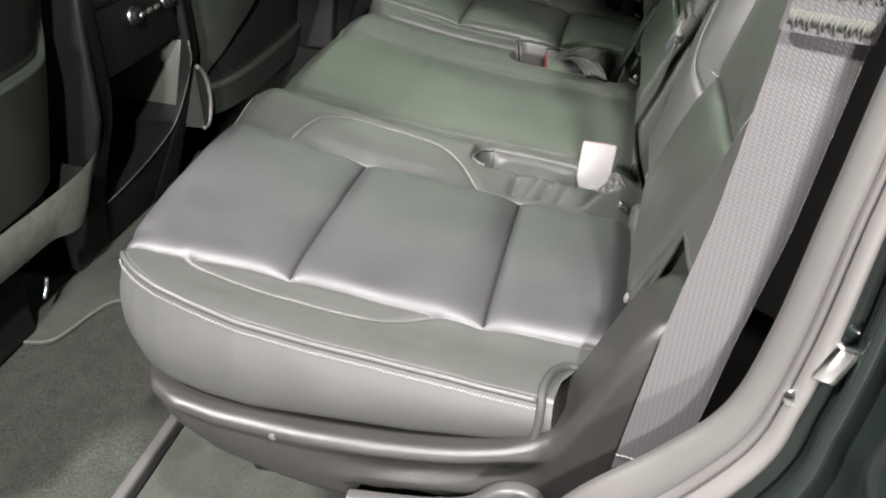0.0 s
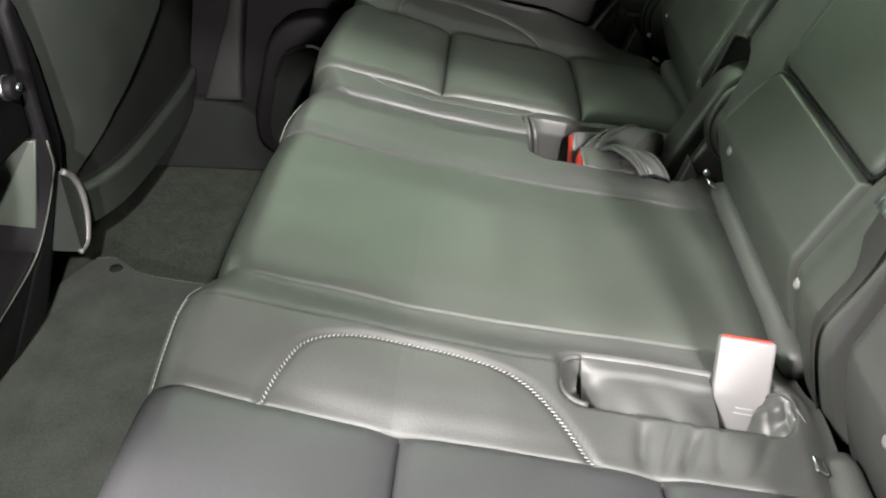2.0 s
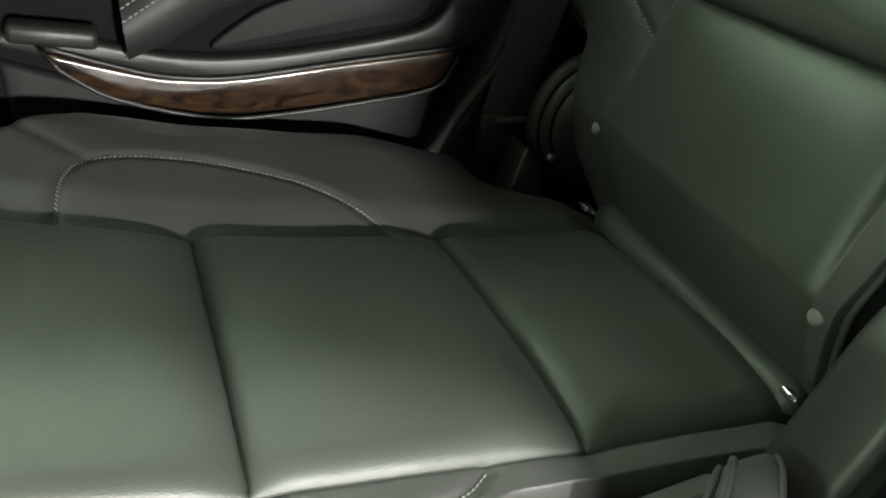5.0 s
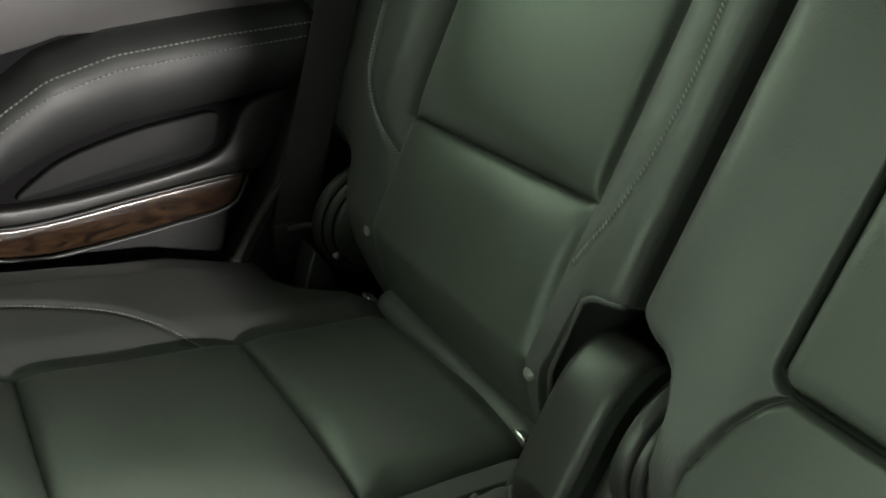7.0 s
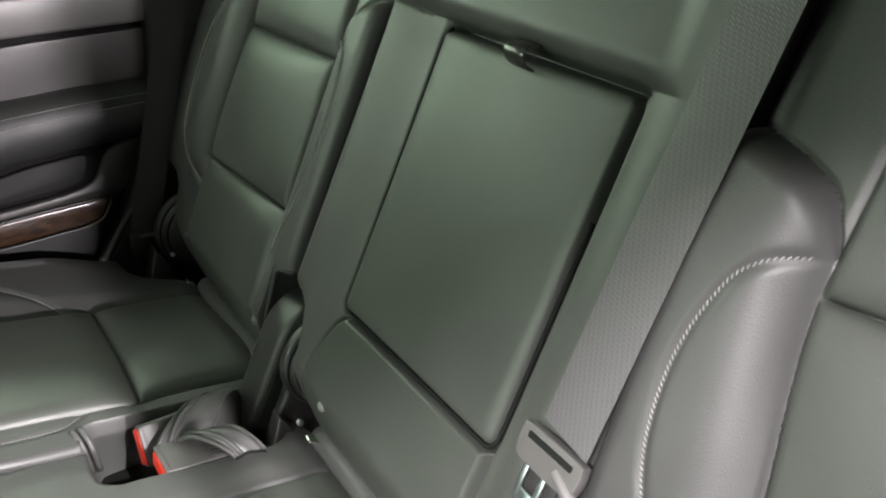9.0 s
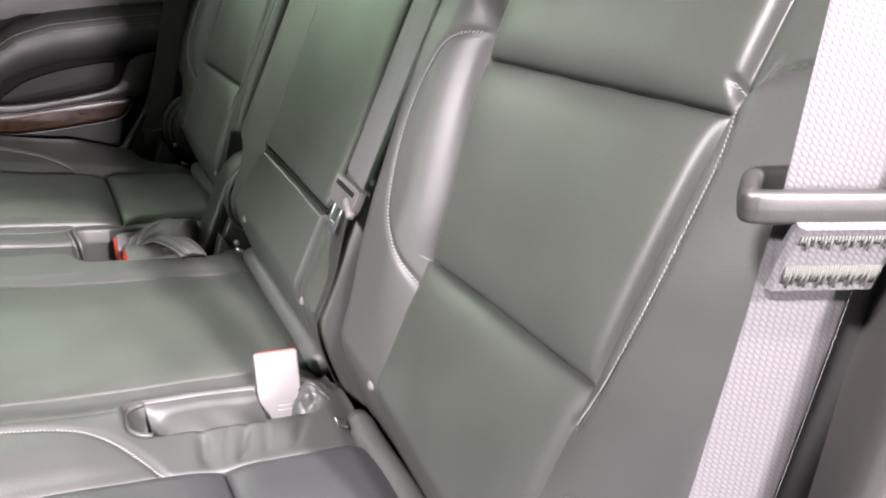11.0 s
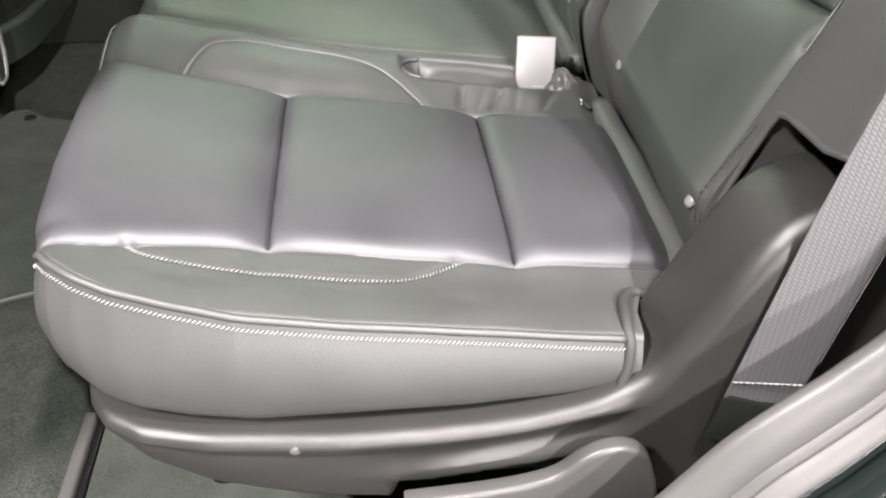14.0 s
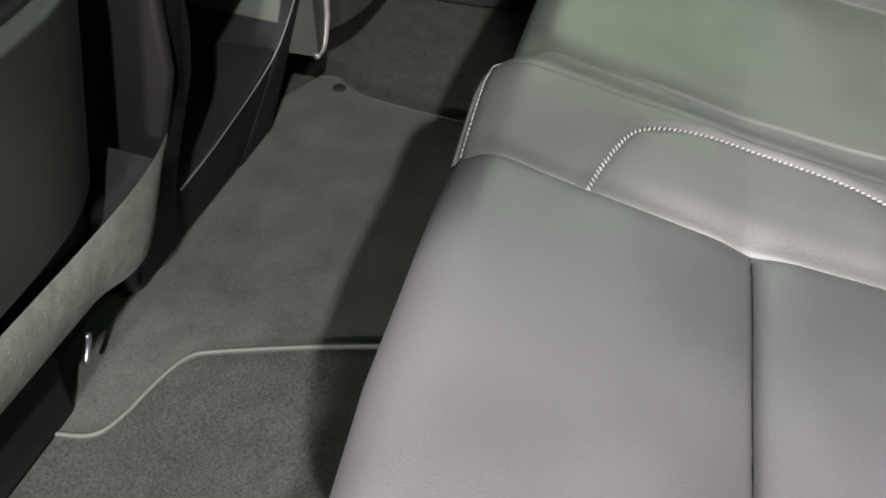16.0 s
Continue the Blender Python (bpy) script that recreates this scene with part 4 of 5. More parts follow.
stitching("edge_stitch", path[2:] + np.stack([0.0238 * np.cos(turn), -0.0238 * np.sin(turn) - 0.001, 0 * turn], 1)[2:], near_belt, normal=(0, -1, 0), radius=0.0002, gap=0.0004, label="pale selvedge")
stitching("anchor_stitch", [(0.484, 0.0345, 0.317), (0.530, 0.0215, 0.323)], near_belt, normal=(-0.25, -0.95, 0), radius=0.0009, lift=0.001, gap=0.0003, label="pale cross stitch")
# guide ring round the webbing, and the sewn loop that hangs from it
ra, rc = Vector((0.936, -0.352, -0.02)).normalized(), Vector((-0.352, -0.936, 0)).normalized()
loop = closed_soft([(-0.046, -0.008), (-0.047, -0.002), (-0.038, 0.014), (-0.020, 0.017), (0.020, 0.017), (0.040, 0.013), (0.047, -0.002), (0.045, -0.008), (0.020, -0.009), (-0.020, -0.009)], 72)
loop_c = np.array([0.574, 0.020, 0.715])
ring_rows = []
for k in range(len(loop)):
    p_ = loop[k]
    t_ = loop[(k + 1) % len(loop)] - loop[k - 1]
    n_ = np.array([t_[1], -t_[0]]) / (np.linalg.norm(t_) + 1e-9)
    row = []
    for a in np.linspace(0, 2 * math.pi, 16, endpoint=False):
        ca, sa = math.cos(a), math.sin(a)
        u = p_ - n_ * 0.0042 * math.copysign(abs(ca) ** 0.55, ca)
        row.append(loop_c + np.array(ra) * u[0] - np.array(rc) * u[1] + np.array([0, 0, 0.0075 * math.copysign(abs(sa) ** 0.55, sa) + 0.06 * p_[1]]))
    ring_rows.append(row)
ring_rows = np.array(ring_rows + ring_rows[:1])
sheet("guide_ring", np.concatenate([ring_rows, ring_rows[:, :1]], 1), COVER_PLASTIC, near_belt, "grey plastic guide ring")
lw = np.linspace(0, 1, 14)
lp = np.stack([0.567 - 0.004 * lw, 0.0085 + 0.008 * lw**0.7, 0.7085 - 0.0335 * lw], 1)
belt("sewn_loop", lp, np.tile(np.array(ra), (14, 1)), 0.052, 0.008, WEBBING, near_belt, "doubled webbing loop with white stitches")
for z0, z1, n in ((0.7035, 0.6990, 30), (0.688, 0.679, 38)):
    verts, faces = [], []
    for k in range(n):
        w0 = (0.7085 - z0) / 0.0335
        c0 = np.array([0.567 - 0.004 * w0, 0.0085 + 0.008 * w0**0.7, z0]) + np.array(ra) * (-0.022 + 0.044 * k / (n - 1)) + np.array(rc) * 0.0044
        jag = 0.0018 * math.sin(2.6 * k) + 0.001 * math.sin(5.3 * k)
        c1 = c0 + np.array([-0.0004, 0.0012, z1 - z0 + jag])
        tv, tf = tube_data([c0, (c0 + c1) / 2 + np.array(rc) * 0.0007, c1], np.array([0.0004, 0.0007, 0.0004]), 5)
        faces += [tuple(i + len(verts) for i in f) for f in tf]
        verts += list(tv)
    mesh_object("loop_stitch", verts, faces, BINDING, near_belt, "white satin stitches")

mid_belt = thing("seat_belt", "grey woven centre seat belt with its tongue hanging loose", "seat belt", group="seat belts")
ss = np.linspace(0.165, 0.62, 26)
yy = np.interp(ss, [0.165, 0.45, 0.62], [0.537, 0.528, 0.522])
hh = np.interp(ss, [0.165, 0.30, 0.62], [0.024, 0.028, 0.034])
mp_ = back_place(ss, yy, hh)
belt("webbing", mp_, np.tile([0.05, 1, 0.12], (26, 1)), 0.048, 0.0014, WEBBING, mid_belt)
tp = closed_soft([(-0.031, 0.006), (-0.025, 0.010), (0.025, 0.010), (0.031, 0.006), (0.030, -0.012), (0.020, -0.017), (-0.020, -0.017), (-0.030, -0.012)], 48)
tongue_c = back_place(0.150, 0.541, 0.024)
tm = Matrix.Translation(Vector(tongue_c)) @ pose(0, 0, 0, 0, 25, 0) @ pose(0, 0, 0, 0, 0, 0)
plate = prism([(-v[0], v[1]) for v in tp], "x", -0.0045, 0.0045, 0.003, 3)
bmesh.ops.transform(plate, matrix=tm, verts=plate.verts)
part("tongue_body", plate, RUBBER, mid_belt, "grey plastic tongue body")
# Black bar on the face stands for the shade inside the slot.
slot = rbox((-0.005, 0, 0.003), (0.002, 0.046, 0.005), 0.0008)
bmesh.ops.transform(slot, matrix=tm, verts=slot.verts)
part("tongue_slot_shade", slot, KNIT_AND_SHADE, mid_belt, "black bar as the shade in the webbing slot")
wing = rbox((-0.003, -0.024, -0.002), (0.009, 0.026, 0.008), 0.003, rot=None)
bmesh.ops.transform(wing, matrix=tm @ pose(0, 0, 0, 24, 0, 0), verts=wing.verts)
part("tongue_wing", wing, PALE_PLASTIC, mid_belt, "pale wing of the tongue")
for name, o in (("blade_side", [(-0.012, -0.046), (-0.0065, -0.046), (-0.0065, -0.016), (-0.012, -0.016)]), ("blade_side", [(0.0065, -0.046), (0.012, -0.046), (0.012, -0.016), (0.0065, -0.016)]), ("blade_end", [(-0.0065, -0.046), (0.0065, -0.046), (0.0065, -0.036), (-0.0065, -0.036)])):
    blade = prism(o, "x", -0.001, 0.001, 0.0004)
    bmesh.ops.transform(blade, matrix=tm @ pose(0, 0.008, 0), verts=blade.verts)
    part(name, blade, STEEL, mid_belt, "bright steel blade")
# lower run of the webbing down between the backrests
ls = np.linspace(-0.06, 0.14, 18)
belt("lap_webbing", back_place(ls, np.interp(ls, [-0.06, 0.05, 0.14], [0.546, 0.548, 0.548]), foot(ls) + 0.006 + 0.012 * step(ls, 0.05, 0.14)), np.tile([0.15, 1, 0.1], (18, 1)), 0.040, 0.0014, DARK_WEBBING, mid_belt)

far_belt = thing("seat_belt", "dark woven seat belt beside the far pillar", "seat belt", group="seat belts")
zz = np.linspace(0.352, 1.08, 24)
fb = np.stack([np.interp(zz, [0.352, 0.64, 1.08], [0.449, 0.532, 0.62]), 1.420 + 0.02 * (zz - 0.35), zz], 1)
belt("webbing", fb, np.tile([0.97, -0.22, 0.0], (24, 1)), 0.044, 0.0014, DARK_WEBBING, far_belt)
for k in range(4):
    stitching("box_stitch", [(0.434 + 0.002 * k, 1.4185, 0.360 + 0.008 * k), (0.464 + 0.002 * k, 1.412, 0.360 + 0.008 * k)], far_belt, normal=(-0.2, -0.98, 0), radius=0.0006, gap=0.0008, lift=0.0008, label="dark sewn rows").data.materials[0] = KNIT_HEM
part("sewn_hem", rbox((0.4495, 1.4165, 0.3525), (0.042, 0.005, 0.006), 0.0015, rot=pose(0, 0, 0, 0, 0, -13)), PALE_PLASTIC, far_belt, "pale folded hem")
part("anchor_cover", rbox((0.452, 1.424, 0.335), (0.052, 0.016, 0.05), 0.005), COVER_PLASTIC, far_belt)
part("tongue", rbox((0.572, 1.420, 0.735), (0.030, 0.010, 0.036), 0.004, rot=pose(0, 0, 0, 0, 15, -12)), STEEL, far_belt, "bright tongue")


def buckle(name, label, m, size, face_mat, red_end, parent_cat="buckle"):
    ob = thing(name, label, parent_cat, group="seat belt buckles")
    bm = rbox((0, 0, 0), size, 0.003, 3)
    bmesh.ops.transform(bm, matrix=m, verts=bm.verts)
    part("housing", bm, face_mat, ob)
    if red_end:
        bm = rbox((-size[0] / 2 - 0.0005, 0, -0.001), (0.004, size[1] * 0.86, size[2] * 0.72), 0.0015)
        bmesh.ops.transform(bm, matrix=m, verts=bm.verts)
        part("release_button", bm, RED, ob, "red release button")
        bm = rbox((-size[0] / 2 + 0.0015, 0, size[2] / 2 - 0.0015), (0.007, size[1] * 0.92, 0.003), 0.001)
        bmesh.ops.transform(bm, matrix=m, verts=bm.verts)
        part("button_lip", bm, RUBBER, ob)
    return ob


# upright buckle in the pocket of the near seat
bm_ = Matrix.Translation((0.435, 0.541, 0.323)) @ pose(0, 0, 0, -32, 0, -10)
up = buckle("belt_buckle", "upright belt buckle with pale face standing in its pocket", bm_, (0.046, 0.018, 0.078), LABEL, False)
b = rbox((0, 0.001, 0.0374), (0.041, 0.0125, 0.004), 0.0008)
bmesh.ops.transform(b, matrix=bm_, verts=b.verts)
part("release_button", b, RED, up, "red release button")
for k, (wd, zoff) in enumerate(((0.014, -0.019), (0.016, -0.0235))):
    b = rbox((0.004, -0.0092, zoff), (wd, 0.0006, 0.0012), 0.0002, 1)
    bmesh.ops.transform(b, matrix=bm_, verts=b.verts)
    part("print_bar", b, PRINT, up)
for dx in (-0.014, 0.0):
    b = disc((0, 0, 0), (0, 0, -1), 0.003, 0.016, 0.001, 10)
    bmesh.ops.transform(b, matrix=bm_ @ pose(dx, 0, -0.037), verts=b.verts)
    part("stalk", b, STEEL if dx < -0.01 else BUTTON, up)
# fabric sleeve behind it
A_, B_ = np.meshgrid(np.linspace(0, 1, 40), np.linspace(0, 1, 30))
ridge = soft([(0.452, 0.530, 0.318), (0.463, 0.518, 0.334), (0.474, 0.505, 0.325), (0.486, 0.486, 0.306)], 40)
hem = soft([(0.436, 0.508, 0.293), (0.446, 0.492, 0.296), (0.462, 0.478, 0.300), (0.482, 0.470, 0.300)], 40)
fold = (0.0040 * (np.abs(np.sin(5.5 * A_ + 1.3 * B_)) - 0.5) + 0.0022 * (np.abs(np.sin(9 * A_ - 5 * B_ + 0.6)) - 0.5) + 0.0010 * np.sin(13 * B_ + 9 * A_)) * np.sin(math.pi * np.clip(B_ * 0.8 + 0.2, 0, 1))
S_ = ridge[None] * (1 - B_[..., None]) + hem[None] * B_[..., None] + np.stack([-0.4 * fold, -0.6 * fold, fold + 0.006 * np.sin(math.pi * B_)], -1)
sheet("sleeve", S_, GREY_LEATHER, up, "crumpled grey sleeve")
tube("sleeve_edge", S_[0], 0.002, GREY_LEATHER, up)
# two lying buckles with red buttons in the split
b1 = buckle("belt_buckle", "black belt buckle with red button lying in the seat split", Matrix.Translation((0.362, 0.984, 0.312)) @ pose(0, 0, 0, 58, 6, 8), (0.082, 0.046, 0.024), RUBBER, True)
b2 = buckle("belt_buckle", "grey belt buckle with red button tucked in the seat split", Matrix.Translation((0.372, 0.928, 0.318)) @ pose(0, 0, 0, 6, 9, 4), (0.088, 0.044, 0.024), RUBBER, True)


def sleeve(ob, x0, y, skew, top, length, crown, half=0.029):
    """Vinyl sleeve pulled over the rear of a buckle: oblique piped mouth, then tucked down behind."""
    run = soft([(x0, top), (x0 + 0.4 * length, top + 0.003), (x0 + length, top - 0.001), (x0 + length + 0.012, top - 0.014), (x0 + length + 0.018, top - 0.045)], 26)
    vs = np.linspace(-1, 1, 16)
    P = np.array([[(x + skew * v * (1 - 0.5 * k / 25), y + half * v, z - crown * abs(v) ** 2.4 + 0.0007 * math.sin(0.9 * k + 5 * v)) for v in vs] for k, (x, z) in enumerate(run)])
    sheet("sleeve", P, GREY_LEATHER, ob, "folded grey vinyl sleeve")
    sheet("sleeve_lining", P - np.array([0, 0, 0.004]), KNIT_AND_SHADE, ob)
    for row in (P[0], P[4] + [0, 0, 0.0008]):
        tube("sleeve_piping", row, 0.0026, GREY_LEATHER, ob)
    tube("sleeve_piping", P[15] + [0, 0, 0.0005], 0.0020, GREY_LEATHER, ob)


sleeve(b1, 0.366, 0.974, 0.034, 0.347, 0.044, 0.014)
sleeve(b2, 0.374, 0.921, -0.024, 0.345, 0.034, 0.016)
for k in range(5):
    tube("frayed_end", soft([(0.388 + 0.003 * k, 0.912 + 0.004 * k, 0.327), (0.381 + 0.002 * k, 0.909 + 0.0045 * k, 0.331), (0.374 + 0.003 * (k % 2), 0.907 + 0.005 * k, 0.3305)], 8), 0.0009, DARK_WEBBING, b2)
for x in (0.262, 0.270):
    tube("pocket_fold", soft([(x - 0.002, 1.010, 0.343), (x, 1.002, 0.343), (x + 0.004, 0.990, 0.332), (x + 0.007, 0.985, 0.300)], 14), 0.0035, GREY_LEATHER, far_cushion)
# linings of both pockets: shade of the deep bottom put into their dark colour
part("shaded_pocket_lining", rbox((0.37, 0.965, 0.262), (0.19, 0.11, 0.012), 0.004), KNIT_AND_SHADE, near_cushion)
part("shaded_pocket_lining", rbox((0.365, 0.513, 0.292), (0.17, 0.060, 0.006), 0.002), KNIT_HEM, near_cushion)
U_, V_ = np.meshgrid(np.linspace(0.298, 0.408, 50), np.linspace(0, 1, 30), indexing="ij")
back_lip = near_height(U_, 0 * U_ + 0.556)
sag = 0.0035 * step(V_, 0.22, 0.34) + 0.024 * np.clip((V_ - 0.26) / 0.74, 0, 1) ** 1.4 + 0.026 * np.exp(-(U_ - 0.298) / 0.007) * step(V_, 0.05, 0.5)
ripple = 0.0013 * np.sin(70 * U_ + 6 * V_) * np.sin(2.6 * V_) + 0.0008 * np.sin(150 * U_ - 9 * V_) * V_
sheet("pocket_flap", np.stack([U_ + 0.006 * V_, 0.5525 - 0.066 * V_, back_lip - 0.0008 - sag + ripple], -1), GREY_LEATHER, near_cushion, "soft leather flap lying in the pocket")

# ---------------------------------------------------------------- floor
floor = sheet("floor", np.array([[(x, y, -0.004 + 0.0015 * math.sin(31 * x) * math.sin(27 * y)) for y in np.linspace(-0.02, 1.575, 60)] for x in np.linspace(-2.0, 2.4, 90)]), CARPET, None)
tagged(floor, "dark charcoal carpet on the car floor", "floor", kind="structure")
# footwell mat with pale bound edge
mat_ = thing("floor_mat", "charcoal carpet floor mat with pale bound edge", "floor mat")
edge_ = soft([(-0.10, 0.615), (-0.20, 0.585), (-0.31, 0.545), (-0.338, 0.528), (-0.352, 0.49), (-0.362, 0.44), (-0.378, 0.412), (-0.42, 0.402)], 50)
outline = [*edge_, (-0.47, 0.39), (-0.47, 1.02), *soft([(-0.43, 1.125), (-0.400, 1.128), (-0.372, 1.110), (-0.345, 1.09), (-0.28, 1.075), (-0.17, 1.06), (-0.08, 1.05)], 30)]
part("mat_top", prism(outline, "z", -0.002, 0.004, 0.0015), MAT_CARPET, mat_)
tube("binding", np.stack([edge_[:, 0], edge_[:, 1], 0.005 + 0 * edge_[:, 0]], 1), 0.0022, BINDING, mat_, "pale thin bound edge")
tube("binding", soft([(-0.43, 1.125, 0.003), (-0.400, 1.128, 0.005), (-0.372, 1.110, 0.006), (-0.345, 1.09, 0.005), (-0.28, 1.075, 0.004), (-0.17, 1.06, 0.003), (-0.08, 1.05, 0.003)], 40), 0.002, CARPET, mat_, "dark bound edge")
part("grommet", disc((-0.385, 1.098, 0.003), (0, 0, 1), 0.011, 0.004, 0.002, 18), KNIT_AND_SHADE, mat_, "dark round eyelet")
strip = thing("floor_strip", "dark rubber strip across the carpet before the seat", "trim strip", kind="structure")
part("strip", rbox((-0.098, 0.17, 0.004), (0.016, 0.34, 0.014), 0.004), RUBBER, strip)
part("strip_edge", rbox((-0.084, 0.17, 0.002), (0.008, 0.34, 0.008), 0.002), BLACK_PLASTIC, strip)
step_ = sheet("seat_foot_carpet", np.array([[(x, y, 0.006 + 0.035 * float(step(np.array(x), -0.05, 0.02)) + 0.002 * math.sin(40 * x + 11 * y)) for y in np.linspace(-0.02, 0.62, 50)] for x in np.linspace(-0.078, 0.62, 60)]), MAT_CARPET, None)
tagged(step_, "dark carpet under the rear seat", "carpet", kind="structure")
part("seat_track_cover", rbox((0.085, 0.24, 0.10), (0.05, 0.08, 0.16), 0.010), KNIT_AND_SHADE, near_seat, "dark seat foot")

# ---------------------------------------------------------------- near door frame
sill = thing("door_frame", "grey plastic door sill and rubber seal of the open rear door", "door frame", kind="structure")
inner = soft([(-0.75, 0.05), (0.0, 0.07), (0.24, 0.125), (0.38, 0.238), (0.452, 0.335), (0.508, 0.392), (0.545, 0.440), (0.562, 0.505), (0.575, 0.60), (0.592, 0.72), (0.632, 0.90), (0.648, 1.01), (0.60, 1.095), (0.45, 1.155), (0.30, 1.206), (0.0, 1.308), (-0.3, 1.35), (-0.7, 1.36)], 150)


def frame_band(name, prof, mat, label=""):
    """A band that follows the door opening; prof gives (outward in the opening's plane, y)."""
    t = np.gradient(inner, axis=0)
    t /= np.linalg.norm(t, axis=1)[:, None]
    nrm = np.stack([t[:, 1], -t[:, 0]], 1)
    # wide along the sill, narrow up the pillar
    wide = np.interp(inner[:, 1], [0.25, 0.36, 0.46, 0.60], [1.6, 1.5, 0.85, 0.70])
    rows = [np.stack([inner[:, 0] + nrm[:, 0] * o * wide, np.full(len(inner), y), inner[:, 1] + nrm[:, 1] * o * wide], 1) for o, y in prof]
    return sheet(name, np.array(rows), mat, sill, label)


frame_band("sill_trim", [(0.080, 0.04), (0.050, 0.012), (0.020, -0.010), (0.006, -0.022), (0.000, -0.030), (0.002, -0.037), (0.009, -0.042), (0.018, -0.044), (0.021, -0.042)], RUBBER, "grey grained plastic sill trim")
frame_band("seal_bead", [(0.0195, -0.040), (0.0205, -0.046), (0.023, -0.048), (0.026, -0.046), (0.0275, -0.041)], RUBBER, "narrow rubber bead")
frame_band("rubber_seal", [(0.0265, -0.040), (0.0275, -0.048), (0.031, -0.053), (0.036, -0.0545), (0.041, -0.050), (0.043, -0.042)], PALE_PLASTIC, "pale rubber weatherstrip")
frame_band("painted_jamb", [(0.041, -0.036), (0.046, -0.040), (0.070, -0.044), (0.079, -0.052), (0.084, -0.072), (0.090, -0.100), (0.101, -0.112), (0.14, -0.115), (0.45, -0.125)], PAINT, "glossy black painted body jamb")
frame_band("outer_seal", [(0.056, -0.042), (0.056, -0.056), (0.060, -0.062), (0.066, -0.062), (0.070, -0.056), (0.071, -0.044)], PAINT, "glossy flange of the jamb")
part("door_striker", rbox((0.597, -0.050, 0.500), (0.016, 0.014, 0.030), 0.003, rot=pose(0, 0, 0, 0, 20, 0)), CHROME, sill, "bright steel door striker")
part("striker_screw", disc((0.581, -0.046, 0.466), (-0.3, -0.9, 0.3), 0.006, 0.006, 0.001, 12), CHROME, sill)

# near-black sheet behind the belt, the deep space's shade put into its colour
arch_shade = sheet("arch_shade_sheet", np.array([[(0.60 + 0.60 * u, 0.046 + 0.01 * math.sin(5 * u + 4 * v), 0.10 + 1.05 * v) for v in np.linspace(0, 1, 14)] for u in np.linspace(0.1, 1, 14)]), KNIT_AND_SHADE, None)
tagged(arch_shade, "dark sheet behind the rear seat, for the deep shade there", "lining", kind="structure")
part("coat_hook", disc((0.642, 0.075, 0.388), (-0.4, -0.9, 0), 0.010, 0.012, 0.003, 16), BLACK_PLASTIC, arch_shade)

# ---------------------------------------------------------------- far door
door = thing("rear_door", "closed dark rear door with burl wood strip and stitched armrest", "car door")
rear_edge = soft([(0.352, 0.0), (0.362, 0.20), (0.386, 0.285), (0.428, 0.36), (0.470, 0.47), (0.510, 0.56), (0.530, 0.67), (0.55, 0.72)], 26)
outline = [*rear_edge, (-0.62, 0.72), (-0.62, 0.0)]
part("door_panel", prism(outline, "y", 1.482, 1.56, 0.006), SHADED_DOOR, door)
upper = [*soft([(0.500, 0.572), (0.524, 0.640), (0.528, 0.650)], 6), (0.36, 0.648), (0.20, 0.640), (0.09, 0.634), (0.09, 0.562), (0.20, 0.562), (0.235, 0.568), (0.262, 0.574), (0.38, 0.570)]
part("upper_panel", prism(upper, "y", 1.468, 1.50, 0.008, 3), DOOR_PLASTIC, door)
part("window_ledge", prism([(0.532, 0.660), (0.545, 0.705), (0.30, 0.712), (0.05, 0.70), (0.05, 0.652), (0.2, 0.656)], "y", 1.462, 1.50, 0.006, 3), PALE_PLASTIC, door, "lighter grey window ledge")
# armrest pad: swelling body that sweeps down towards the front
ax_ = np.linspace(0.128, 0.512, 70)
mid_z = np.interp(ax_, [0.02, 0.10, 0.16, 0.20, 0.24, 0.30, 0.40, 0.512], [0.400, 0.440, 0.470, 0.496, 0.516, 0.530, 0.535, 0.539])
half = np.interp(ax_, [0.02, 0.10, 0.16, 0.20, 0.24, 0.40, 0.512], [0.018, 0.026, 0.036, 0.042, 0.046, 0.046, 0.042])
rows = []
for x, z, h in zip(ax_, mid_z, half):
    rows.append([(x, 1.484 - 0.052 * math.cos(a) ** 0.7 * (1 if abs(math.cos(a)) > 0.02 else 0), z + h * math.sin(a)) for a in np.linspace(-math.pi / 2 + 0.02, math.pi / 2 - 0.02, 18)])
arm = sheet("armrest_pad", np.array(rows), DOOR_LEATHER, door, "padded leather armrest")
for f in (0.60, 0.33):
    a_ = math.asin(f)
    stitching("stitching", np.stack([ax_, np.full(70, 1.484 - 0.052 * math.cos(a_) ** 0.7), mid_z + half * f], 1), arm, normal=(0, -0.95, 0.3), radius=0.0009, gap=0.0016, lift=0.0008)
part("pull_cup", prism(closed_soft([(0.195, 0.424), (0.218, 0.442), (0.249, 0.457), (0.308, 0.470), (0.36, 0.475), (0.394, 0.476), (0.397, 0.462), (0.383, 0.437), (0.34, 0.430), (0.276, 0.425), (0.225, 0.421)], 60), "y", 1.472, 1.486, 0.003), LOWER_DOOR, door, "dark recessed pull cup")
part("lower_bezel", prism([*soft([(0.478, 0.492), (0.440, 0.486), (0.420, 0.472), (0.408, 0.448), (0.393, 0.433), (0.36, 0.424), (0.25, 0.416), (0.17, 0.421), (0.09, 0.442), (0.03, 0.452)], 40), (0.03, 0.442), *soft([(0.04, 0.438), (0.07, 0.428), (0.14, 0.404), (0.22, 0.394), (0.32, 0.398), (0.42, 0.405), (0.450, 0.425), (0.482, 0.480)], 30)], "y", 1.466, 1.49, 0.004), COVER_PLASTIC, door)
